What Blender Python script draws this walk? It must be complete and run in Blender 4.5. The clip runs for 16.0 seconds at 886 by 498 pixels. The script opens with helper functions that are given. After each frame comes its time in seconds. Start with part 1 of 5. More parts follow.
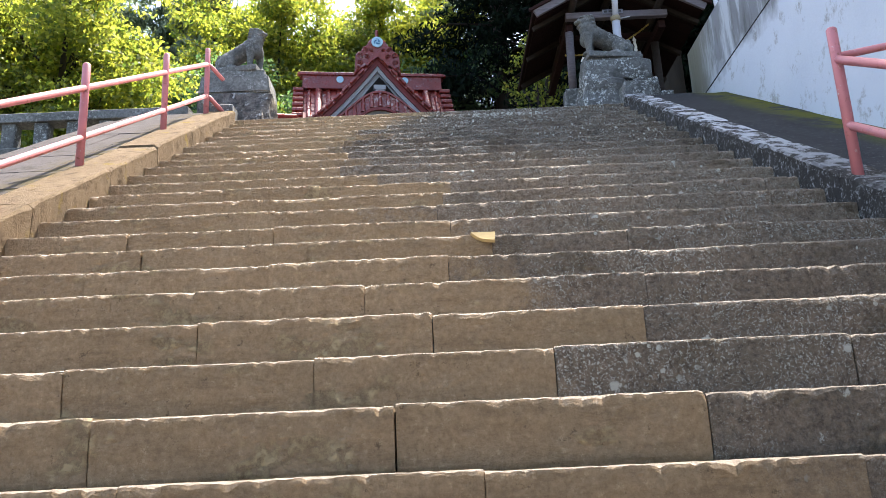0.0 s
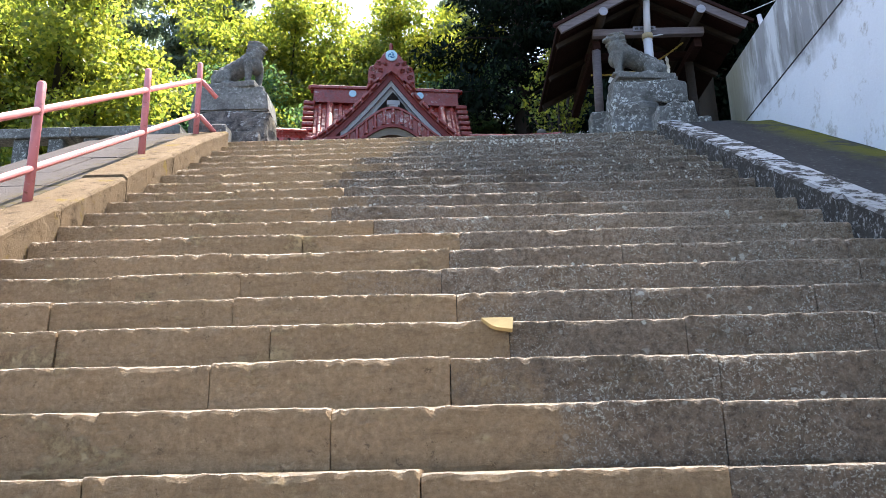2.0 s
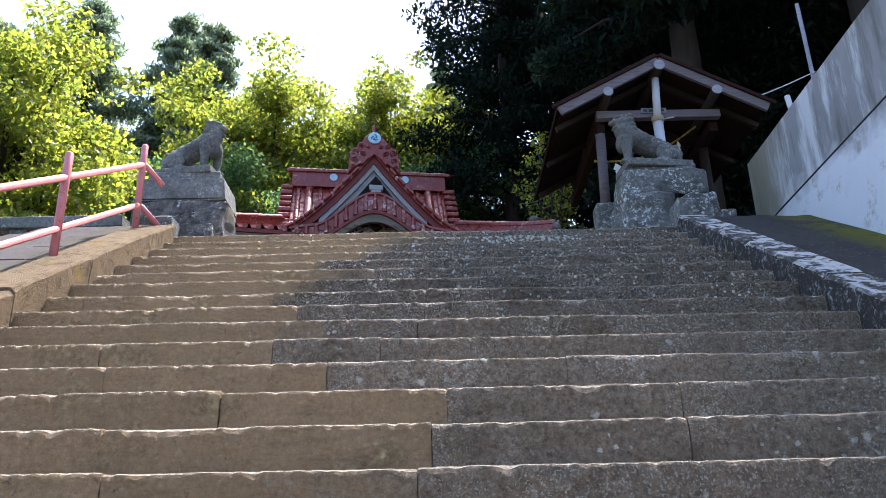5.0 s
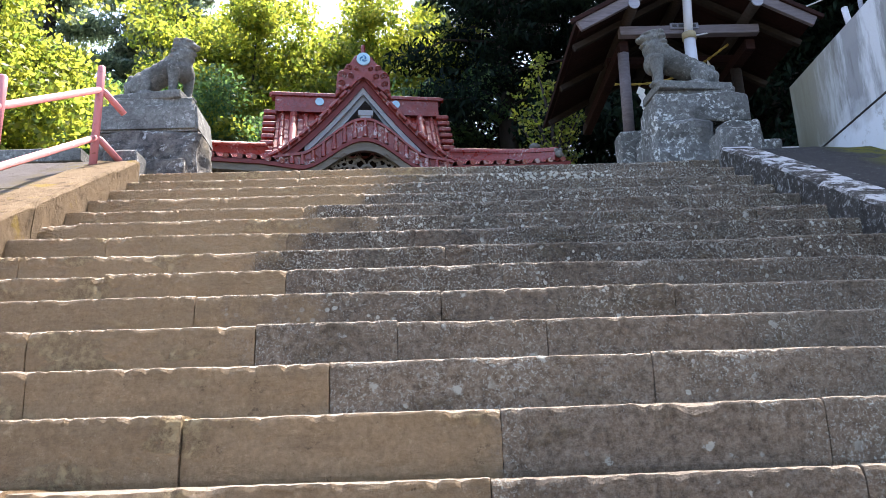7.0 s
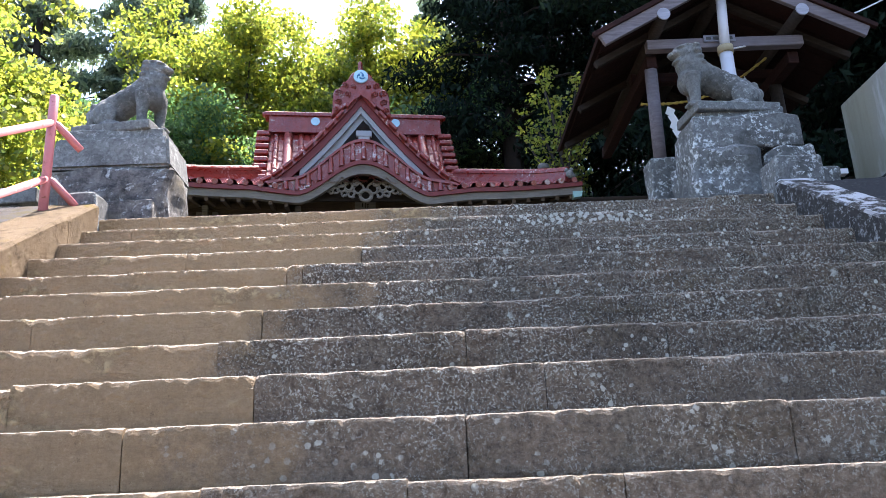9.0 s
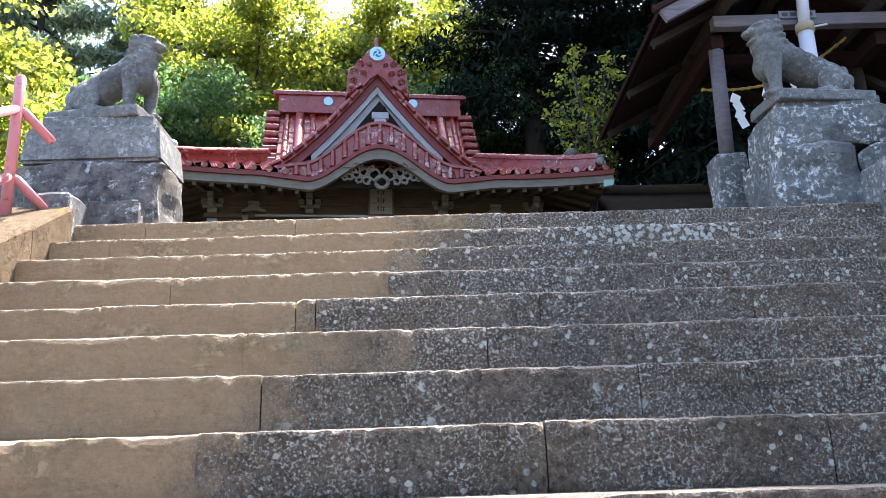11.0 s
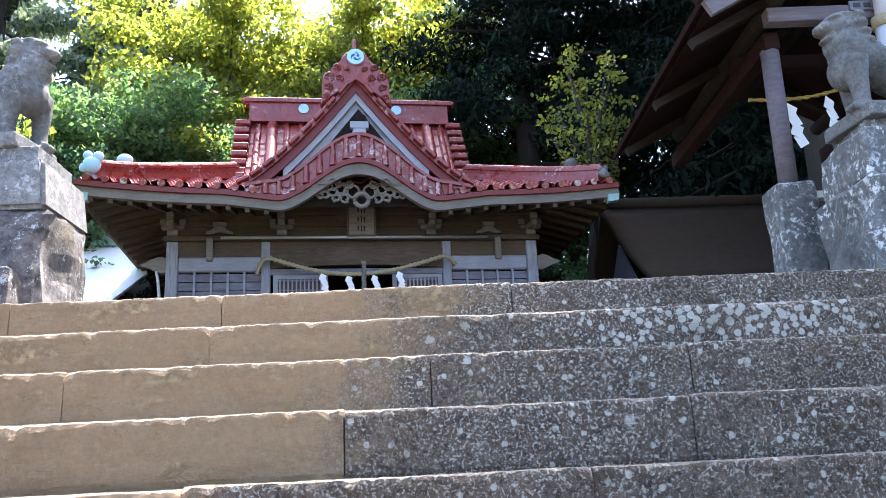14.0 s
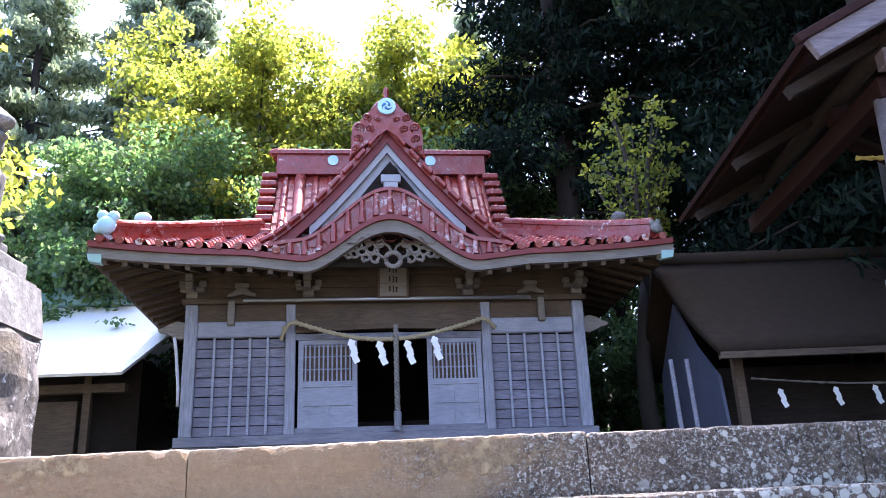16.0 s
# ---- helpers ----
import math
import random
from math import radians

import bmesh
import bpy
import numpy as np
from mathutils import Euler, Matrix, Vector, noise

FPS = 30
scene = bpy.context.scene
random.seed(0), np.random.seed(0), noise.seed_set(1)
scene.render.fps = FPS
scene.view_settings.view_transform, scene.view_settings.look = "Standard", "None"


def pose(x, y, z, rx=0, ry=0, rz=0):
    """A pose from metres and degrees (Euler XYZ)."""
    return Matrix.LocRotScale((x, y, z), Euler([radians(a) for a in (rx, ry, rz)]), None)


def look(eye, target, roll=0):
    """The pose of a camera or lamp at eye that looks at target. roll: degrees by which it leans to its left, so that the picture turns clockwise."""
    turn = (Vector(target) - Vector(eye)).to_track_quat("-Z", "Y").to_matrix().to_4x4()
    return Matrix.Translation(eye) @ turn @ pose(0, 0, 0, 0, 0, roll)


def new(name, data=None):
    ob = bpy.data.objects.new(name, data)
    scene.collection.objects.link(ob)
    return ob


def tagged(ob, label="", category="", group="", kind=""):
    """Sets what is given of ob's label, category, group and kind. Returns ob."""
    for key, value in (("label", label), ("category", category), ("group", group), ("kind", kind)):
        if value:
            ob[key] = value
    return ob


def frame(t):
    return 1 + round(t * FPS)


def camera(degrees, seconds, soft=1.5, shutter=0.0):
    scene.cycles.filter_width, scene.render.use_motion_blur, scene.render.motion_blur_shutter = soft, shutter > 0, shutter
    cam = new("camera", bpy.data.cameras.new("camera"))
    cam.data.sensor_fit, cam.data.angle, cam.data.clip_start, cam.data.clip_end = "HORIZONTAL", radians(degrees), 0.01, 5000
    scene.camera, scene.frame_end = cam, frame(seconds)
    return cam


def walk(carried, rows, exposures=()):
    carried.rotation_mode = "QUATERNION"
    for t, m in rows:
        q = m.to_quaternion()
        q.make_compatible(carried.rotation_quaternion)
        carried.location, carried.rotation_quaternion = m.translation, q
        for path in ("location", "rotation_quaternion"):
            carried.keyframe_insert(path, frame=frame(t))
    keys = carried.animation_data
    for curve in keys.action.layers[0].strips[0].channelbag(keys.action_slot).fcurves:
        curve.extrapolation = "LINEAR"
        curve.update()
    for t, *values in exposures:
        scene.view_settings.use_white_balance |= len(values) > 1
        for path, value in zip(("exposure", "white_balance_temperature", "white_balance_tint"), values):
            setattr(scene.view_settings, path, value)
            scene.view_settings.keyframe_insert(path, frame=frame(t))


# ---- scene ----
cam = camera(56.7, 16.0, soft=0.8)
PATH = [
    (0.0, 0.042, 0.07, 1.536, 105.13, 2.57, 0.3),
    (0.5, 0.024, 0.26, 1.687, 104.22, 2.69, 0.26),
    (1.0, 0.086, 0.502, 1.828, 103.75, 0.84, 1.57),
    (1.5, 0.109, 0.718, 1.907, 105.89, 1.16, 2.29),
    (2.0, 0.107, 0.903, 2.074, 105.92, 1.16, 1.02),
    (2.5, 0.183, 1.132, 2.185, 103.29, 0.03, 1.83),
    (3.0, 0.185, 1.317, 2.27, 104.63, 0.95, 2.16),
    (3.5, 0.132, 1.506, 2.439, 105.9, 1.31, 1.41),
    (4.0, 0.169, 1.733, 2.55, 110.27, 1.33, -0.37),
    (4.5, 0.16, 1.932, 2.66, 111.68, 1.23, 0.1),
    (7.0, -0.051, 3.004, 3.234, 106.17, 1.81, -0.78),
    (7.5, -0.026, 3.22, 3.382, 104.13, 2.62, -0.67),
    (8.0, -0.098, 3.43, 3.452, 103.75, 4.02, 1.24),
    (8.5, -0.137, 3.613, 3.597, 103.7, 2.95, -0.5),
    (9.0, -0.09, 3.838, 3.775, 107.04, 2.53, -0.5),
    (11.5, -0.248, 4.872, 4.385, 105.33, 1.64, 0.0),
    (12.0, -0.242, 5.089, 4.503, 108.09, 1.14, -1.32),
    (12.5, -0.269, 5.292, 4.566, 106.37, 1.97, -0.12),
    (13.0, -0.307, 5.491, 4.741, 104.71, 2.83, -0.59),
    (13.5, -0.243, 5.707, 4.864, 104.87, 2.48, -1.45),
    (14.0, -0.202, 5.89, 4.97, 105.51, 2.64, -0.58),
    (14.5, -0.221, 6.112, 5.133, 105.4, 2.39, -1.35),
    (15.0, -0.198, 6.323, 5.26, 107.27, 3.67, -2.04),
    (15.5, -0.177, 6.503, 5.393, 108.47, 2.43, -0.43),
    (16.0, -0.204, 6.712, 5.493, 108.56, 2.28, 1.91),
]
walk(cam, [(t, pose(x, y, z, rx, ry, rz)) for t, x, y, z, rx, ry, rz in PATH], exposures=[(0.0, 2.05, 6550, 10), (3.0, 2.15, 6350, 10), (4.0, 1.92, 6050, 10), (4.7, 1.77, 5980, 11), (7.0, 2.25, 6450, 13), (7.6, 2.42, 6450, 13), (9.0, 2.36, 6150, 14), (12.0, 2.7, 6280, 14), (14.5, 2.88, 6050, 16), (16.0, 2.95, 5980, 25)])

# ---- light ----
SUN_TO = Vector((0.19, 0.37, 0.91)).normalized()
world = bpy.data.worlds.new("world")
scene.world = world
world.use_nodes = True
wn = world.node_tree.nodes
wl = world.node_tree.links
wn.clear()
sky = wn.new("ShaderNodeTexSky")
sky.sky_type = "NISHITA"
sky.sun_disc = False
sky.sun_elevation = math.asin(SUN_TO.z)
sky.sun_rotation = math.atan2(SUN_TO.x, SUN_TO.y)
sky.air_density, sky.dust_density, sky.ozone_density = 1.0, 2.5, 1.0
bg = wn.new("ShaderNodeBackground")
bg.inputs["Strength"].default_value = 0.15
wout = wn.new("ShaderNodeOutputWorld")
wl.new(sky.outputs[0], bg.inputs[0])
wl.new(bg.outputs[0], wout.inputs[0])
sun = new("sun", bpy.data.lights.new("sun", "SUN"))
sun.data.energy, sun.data.angle, sun.data.color = 4.6, radians(0.55), (1.0, 0.92, 0.84)
sun.matrix_world = look(SUN_TO * 60, (0, 0, 0))

# ---- materials ----


def mat(name, build):
    m = bpy.data.materials.new(name)
    m.use_nodes = True
    nt = m.node_tree
    bsdf = nt.nodes["Principled BSDF"]
    build(Shader(nt, bsdf))
    return m


class Shader:
    """Short names for the nodes that the materials are made of."""

    def __init__(self, nt, bsdf):
        self.nt, self.bsdf = nt, bsdf
        self.geo = nt.nodes.new("ShaderNodeNewGeometry")
        self.coord = nt.nodes.new("ShaderNodeTexCoord")
        self.info = nt.nodes.new("ShaderNodeObjectInfo")

    def link(self, a, b):
        self.nt.links.new(a, b)

    def place(self, local=False, scale=(1, 1, 1)):
        n = self.nt.nodes.new("ShaderNodeMapping")
        n.inputs["Scale"].default_value = scale
        self.link(self.coord.outputs["Object"] if local else self.geo.outputs["Position"], n.inputs["Vector"])
        return n.outputs[0]

    def noise(self, scale, detail=5.0, rough=0.6, vec=None):
        n = self.nt.nodes.new("ShaderNodeTexNoise")
        n.inputs["Scale"].default_value, n.inputs["Detail"].default_value = scale, detail
        n.inputs["Roughness"].default_value = rough
        self.link(vec or self.geo.outputs["Position"], n.inputs["Vector"])
        return n.outputs["Fac"]

    def cells(self, scale, vec=None, rand=1.0):
        n = self.nt.nodes.new("ShaderNodeTexVoronoi")
        n.inputs["Scale"].default_value = scale
        n.inputs["Randomness"].default_value = rand
        self.link(vec or self.geo.outputs["Position"], n.inputs["Vector"])
        return n.outputs["Distance"]

    def ramp(self, fac, stops, kind="LINEAR"):
        n = self.nt.nodes.new("ShaderNodeValToRGB")
        n.color_ramp.interpolation = kind
        e = n.color_ramp.elements
        while len(e) < len(stops):
            e.new(0.5)
        for el, (p, c) in zip(e, stops):
            el.position = p
            el.color = (c, c, c, 1) if isinstance(c, (int, float)) else (*c, 1)
        self.link(fac, n.inputs[0])
        return n.outputs[0]

    def mix(self, fac, a, b, kind="MIX"):
        n = self.nt.nodes.new("ShaderNodeMix")
        n.data_type, n.blend_type = "RGBA", kind
        for sock, v in ((n.inputs[0], fac), (n.inputs[6], a), (n.inputs[7], b)):
            if isinstance(v, (int, float)):
                sock.default_value = v
            elif isinstance(v, tuple):
                sock.default_value = (*v, 1)
            else:
                self.link(v, sock)
        return n.outputs[2]

    def math(self, op, a, b=0.0, clamp=False):
        n = self.nt.nodes.new("ShaderNodeMath")
        n.operation, n.use_clamp = op, clamp
        for sock, v in ((n.inputs[0], a), (n.inputs[1], b)):
            if isinstance(v, (int, float)):
                sock.default_value = v
            else:
                self.link(v, sock)
        return n.outputs[0]

    def xyz(self, vec=None):
        n = self.nt.nodes.new("ShaderNodeSeparateXYZ")
        self.link(vec or self.geo.outputs["Position"], n.inputs[0])
        return n.outputs

    def normal(self):
        n = self.nt.nodes.new("ShaderNodeSeparateXYZ")
        self.link(self.geo.outputs["Normal"], n.inputs[0])
        return n.outputs

    def bump(self, height, strength=0.4, dist=0.01):
        n = self.nt.nodes.new("ShaderNodeBump")
        n.inputs["Strength"].default_value, n.inputs["Distance"].default_value = strength, dist
        self.link(height, n.inputs["Height"])
        self.link(n.outputs[0], self.bsdf.inputs["Normal"])

    def color(self, c):
        if isinstance(c, tuple):
            self.bsdf.inputs["Base Color"].default_value = (*c, 1)
        else:
            self.link(c, self.bsdf.inputs["Base Color"])

    def rough(self, r):
        if isinstance(r, (int, float)):
            self.bsdf.inputs["Roughness"].default_value = r
        else:
            self.link(r, self.bsdf.inputs["Roughness"])

    def set(self, name, v):
        self.bsdf.inputs[name].default_value = v


RUN, RISE, Y0, STEPS = 0.3235, 0.1914, -0.475, 30
TOP = RISE * STEPS


CRUST = (0.95, TOP - 0.255)


# where, step by step, the tan stone gives way to dark lichened stone
DARK_LINE = {8: 1.0, 9: 0.78, 10: 0.41, 11: 0.79, 12: 0.5, 13: 0.2, 14: 0.32, 15: 0.2, 16: -0.05, 17: 0.08, 18: 0.15, 19: -0.36,
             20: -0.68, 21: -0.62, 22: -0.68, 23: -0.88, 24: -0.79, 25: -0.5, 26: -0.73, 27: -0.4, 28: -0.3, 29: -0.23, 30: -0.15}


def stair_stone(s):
    # tan tuff; on one side of a stepped line it is dark with moss and lichen, and with part of the tree shade
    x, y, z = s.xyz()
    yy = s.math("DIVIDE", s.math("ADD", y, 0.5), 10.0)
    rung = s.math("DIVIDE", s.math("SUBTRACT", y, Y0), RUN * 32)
    line = s.ramp(rung, [(0.0 if i == 8 else (i - 0.2) / 32, v / 5 + 0.5) for i, v in DARK_LINE.items()], "CONSTANT")
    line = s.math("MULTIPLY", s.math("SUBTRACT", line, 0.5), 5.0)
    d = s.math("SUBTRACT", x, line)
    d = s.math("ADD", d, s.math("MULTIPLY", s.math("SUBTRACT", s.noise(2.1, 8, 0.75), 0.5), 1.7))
    # each stone is darker or paler as a whole
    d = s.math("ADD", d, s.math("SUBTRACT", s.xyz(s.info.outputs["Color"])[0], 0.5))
    dark_side = s.ramp(s.math("ADD", s.math("MULTIPLY", d, 1.1), 0.45), [(0.2, 0.0), (0.62, 1.0)])
    fine = s.noise(60, 6, 0.75)
    tan = s.mix(s.noise(0.9, 4), (0.42, 0.285, 0.16), (0.56, 0.395, 0.235))
    tan = s.mix(s.math("MULTIPLY", s.info.outputs["Random"], 0.4), tan, (0.33, 0.235, 0.14))
    tan = s.mix(s.ramp(fine, [(0.35, 0.45), (0.60, 0.0)]), tan, (0.19, 0.13, 0.07))
    streak = s.noise(7, 8, 0.75, s.place(scale=(0.5, 1, 2.8)))
    tan = s.mix(s.ramp(streak, [(0.50, 0.0), (0.72, 0.5)]), tan, (0.15, 0.098, 0.055))
    pits = s.ramp(s.noise(19, 7, 0.82), [(0.60, 0.0), (0.66, 0.7)])
    tan = s.mix(pits, tan, (0.10, 0.068, 0.04))
    grain = s.ramp(s.noise(34, 8, 0.85), [(0.38, 0.0), (0.62, 1.0)])
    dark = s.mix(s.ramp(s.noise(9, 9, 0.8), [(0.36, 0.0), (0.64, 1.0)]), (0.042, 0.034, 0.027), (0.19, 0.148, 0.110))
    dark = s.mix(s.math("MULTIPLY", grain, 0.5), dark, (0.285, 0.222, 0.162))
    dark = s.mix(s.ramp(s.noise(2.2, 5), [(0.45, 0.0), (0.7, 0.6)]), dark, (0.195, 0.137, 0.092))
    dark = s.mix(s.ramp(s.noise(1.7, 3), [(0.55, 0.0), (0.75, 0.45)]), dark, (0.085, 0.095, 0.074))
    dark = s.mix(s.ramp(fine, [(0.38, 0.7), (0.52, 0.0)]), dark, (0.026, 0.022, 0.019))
    # brighter light on the lower risers, put in as paler stone
    lower_light = s.ramp(yy, [(0.38, 0.30), (0.50, 0.5), (0.62, 0.65), (0.74, 0.0)])
    dark = s.mix(lower_light, dark, s.mix(grain, s.mix(s.noise(5, 6, 0.7), (0.085, 0.060, 0.040), (0.23, 0.168, 0.115)), (0.54, 0.43, 0.315)))
    tan = s.mix(s.ramp(s.noise(34, 7, 0.85), [(0.56, 0.0), (0.64, 0.55)]), tan, (0.64, 0.49, 0.31))
    tan = s.mix(s.ramp(grain, [(0.0, 0.30), (0.55, 0.0)]), tan, (0.17, 0.12, 0.07))
    # tan dulled towards the top to carry the shade up there
    tan = s.mix(s.ramp(yy, [(0.55, 0.0), (0.78, 0.5)]), tan, s.mix(s.noise(6, 7, 0.75), (0.22, 0.152, 0.083), (0.45, 0.330, 0.195)))
    col = s.mix(dark_side, tan, dark)
    # faces turned up are paler: worn by feet, with the sunlit rims put into the colour
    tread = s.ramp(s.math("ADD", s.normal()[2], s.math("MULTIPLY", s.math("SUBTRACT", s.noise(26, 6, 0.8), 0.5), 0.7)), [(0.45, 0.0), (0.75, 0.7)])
    tread = s.math("MULTIPLY", tread, s.math("SUBTRACT", 1.0, s.math("MULTIPLY", dark_side, 0.5)))
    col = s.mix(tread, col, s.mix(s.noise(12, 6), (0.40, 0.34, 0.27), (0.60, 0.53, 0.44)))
    # pale crust lichen: fine speckle, coarse patches, and a few round spots
    high = s.ramp(yy, [(0.62, 0.0), (0.93, 1.0)])
    zone = s.ramp(s.math("ADD", s.noise(2.3, 5, 0.65), s.math("MULTIPLY", high, 0.13)), [(0.43, 0.12), (0.61, 1.0)])
    speck = s.math("MULTIPLY", s.ramp(s.math("ADD", s.noise(105, 5, 0.8), s.math("MULTIPLY", high, 0.005)), [(0.545, 0.0), (0.575, 1.0)]), zone)
    dots = s.ramp(s.math("ADD", s.cells(21.0), s.math("MULTIPLY", s.noise(60, 4, 0.7), 0.45)), [(0.40, 1.0), (0.44, 0.0)])
    patch = s.math("MULTIPLY", dots, s.ramp(s.math("ADD", s.noise(3.1, 5, 0.7), s.math("MULTIPLY", high, 0.14)), [(0.54, 0.0), (0.62, 1.0)]))
    # one large white crust on a step near the top
    ex = s.math("DIVIDE", s.math("SUBTRACT", x, CRUST[0]), 0.58)
    ez = s.math("DIVIDE", s.math("SUBTRACT", z, CRUST[1]), 0.10)
    crust = s.math("ADD", s.math("MULTIPLY", ex, ex), s.math("MULTIPLY", ez, ez))
    crust = s.math("ADD", crust, s.math("MULTIPLY", s.math("SUBTRACT", s.math("ADD", s.cells(30.0), s.math("MULTIPLY", s.noise(50, 5, 0.75), 0.5)), 0.68), 5.5))
    patch = s.math("MAXIMUM", patch, s.ramp(crust, [(0.15, 1.0), (0.45, 0.0)]))
    wob = s.math("MULTIPLY", s.noise(45, 5, 0.8), 0.44)
    spots = s.ramp(s.math("ADD", s.cells(7.0), wob), [(0.31, 1.0), (0.35, 0.0)])
    spots = s.math("MULTIPLY", spots, s.ramp(s.noise(2.7, 2), [(0.46, 0.0), (0.54, 1.0)]))
    lich = s.math("MULTIPLY", s.math("MAXIMUM", s.math("MULTIPLY", speck, 0.95), s.math("MAXIMUM", patch, spots)), dark_side)
    col = s.mix(lich, col, s.mix(s.noise(4), (0.70, 0.66, 0.57), (0.50, 0.51, 0.44)))
    # freshly flaked hollows, pale yellow and rough
    flake = s.ramp(s.noise(3.4, 3, 0.5, s.place(scale=(1, 1, 1.9))), [(0.59, 0.0), (0.645, 1.0)])
    chips = s.math("MULTIPLY", s.ramp(s.noise(27, 7, 0.8), [(0.44, 0.0), (0.56, 1.0)]), flake)
    tan_side = s.math("SUBTRACT", 1.0, s.math("MULTIPLY", dark_side, 0.85))
    col = s.mix(s.math("MULTIPLY", chips, s.math("MULTIPLY", tan_side, 0.8)), col, (0.62, 0.48, 0.27))
    s.color(col)
    s.rough(0.92)
    s.set("Specular IOR Level", 0.2)
    h = s.math("ADD", s.math("MULTIPLY", s.noise(15, 9, 0.75), 0.75), s.math("MULTIPLY", fine, 0.25))
    h = s.math("ADD", h, s.math("MULTIPLY", chips, 0.3))
    s.bump(h, 1.0, 0.05)


def curb_stone(s):
    x, y, z = s.xyz()
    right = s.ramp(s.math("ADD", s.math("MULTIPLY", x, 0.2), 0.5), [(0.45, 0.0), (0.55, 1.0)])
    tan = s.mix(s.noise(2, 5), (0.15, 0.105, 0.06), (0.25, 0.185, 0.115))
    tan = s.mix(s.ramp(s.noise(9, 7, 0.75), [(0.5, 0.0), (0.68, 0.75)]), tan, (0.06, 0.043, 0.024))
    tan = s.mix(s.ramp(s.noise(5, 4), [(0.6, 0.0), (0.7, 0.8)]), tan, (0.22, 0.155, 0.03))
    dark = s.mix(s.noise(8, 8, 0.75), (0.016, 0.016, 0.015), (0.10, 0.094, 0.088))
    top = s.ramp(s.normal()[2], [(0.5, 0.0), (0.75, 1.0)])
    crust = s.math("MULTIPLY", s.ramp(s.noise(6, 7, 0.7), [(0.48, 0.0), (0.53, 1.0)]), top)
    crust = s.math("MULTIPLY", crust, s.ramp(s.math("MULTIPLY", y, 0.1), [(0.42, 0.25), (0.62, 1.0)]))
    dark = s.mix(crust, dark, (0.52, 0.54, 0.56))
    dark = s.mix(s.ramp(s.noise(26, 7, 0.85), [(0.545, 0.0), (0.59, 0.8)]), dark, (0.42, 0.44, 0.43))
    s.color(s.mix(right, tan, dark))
    s.rough(0.93)
    s.set("Specular IOR Level", 0.12)
    s.bump(s.noise(14, 8, 0.75), 1.0, 0.045)


def ramp_paving(s):
    x, y, z = s.xyz()
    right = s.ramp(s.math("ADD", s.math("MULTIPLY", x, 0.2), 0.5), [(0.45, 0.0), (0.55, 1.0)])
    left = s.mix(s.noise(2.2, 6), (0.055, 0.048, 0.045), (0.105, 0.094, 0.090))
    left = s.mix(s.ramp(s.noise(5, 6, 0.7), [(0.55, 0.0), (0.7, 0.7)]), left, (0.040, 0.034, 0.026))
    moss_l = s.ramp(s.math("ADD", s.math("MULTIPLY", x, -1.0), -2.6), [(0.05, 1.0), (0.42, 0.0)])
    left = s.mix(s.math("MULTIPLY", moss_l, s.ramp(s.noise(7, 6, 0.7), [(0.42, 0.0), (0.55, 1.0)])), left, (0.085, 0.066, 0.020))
    # the right ramp is darkened: tree shade is part of its colour
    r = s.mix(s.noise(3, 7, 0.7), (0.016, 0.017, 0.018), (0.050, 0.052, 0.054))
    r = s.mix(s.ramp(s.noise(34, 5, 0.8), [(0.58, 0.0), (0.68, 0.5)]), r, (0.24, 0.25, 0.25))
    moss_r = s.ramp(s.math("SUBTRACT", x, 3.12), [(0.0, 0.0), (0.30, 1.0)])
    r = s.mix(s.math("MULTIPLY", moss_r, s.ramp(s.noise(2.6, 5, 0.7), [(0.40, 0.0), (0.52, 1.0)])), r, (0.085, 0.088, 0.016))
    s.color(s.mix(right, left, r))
    s.rough(0.95)
    s.set("Specular IOR Level", 0.08)
    s.bump(s.noise(18, 8, 0.7), 0.6, 0.02)


def grey_stone(s, light=1.0, speck=0.5):
    base = s.mix(s.noise(4, 6), (0.20 * light, 0.205 * light, 0.195 * light), (0.33 * light, 0.33 * light, 0.315 * light))
    base = s.mix(s.ramp(s.noise(2.2, 6, 0.7), [(0.48, 0.0), (0.66, 0.75)]), base, (0.07 * light, 0.07 * light, 0.065 * light))
    base = s.mix(s.ramp(s.noise(28, 8, 0.85), [(0.40, 0.6), (0.56, 0.0)]), base, (0.05 * light, 0.05 * light, 0.046 * light))
    lich = s.math("MULTIPLY", s.ramp(s.noise(22, 8, 0.82), [(0.53, 0.0), (0.58, 1.0)]), s.math("MULTIPLY", s.ramp(s.noise(2.6, 4), [(0.40, 0.0), (0.58, 1.0)]), speck))
    base = s.mix(lich, base, (0.55, 0.57, 0.55))
    s.color(base)
    s.rough(0.94)
    s.bump(s.noise(22, 7, 0.7), 0.5, 0.012)


def dark_rock(s):
    base = s.mix(s.ramp(s.noise(10, 8, 0.8), [(0.38, 0.0), (0.62, 1.0)]), (0.025, 0.024, 0.026), (0.17, 0.155, 0.14))
    base = s.mix(s.ramp(s.noise(7, 8, 0.8), [(0.56, 0.0), (0.60, 0.85)]), base, (0.42, 0.43, 0.42))
    base = s.mix(s.ramp(s.noise(2.0, 4), [(0.56, 0.0), (0.72, 0.6)]), base, (0.20, 0.16, 0.09))
    s.color(base)
    s.rough(0.95)
    s.bump(s.noise(12, 8, 0.75), 0.9, 0.03)


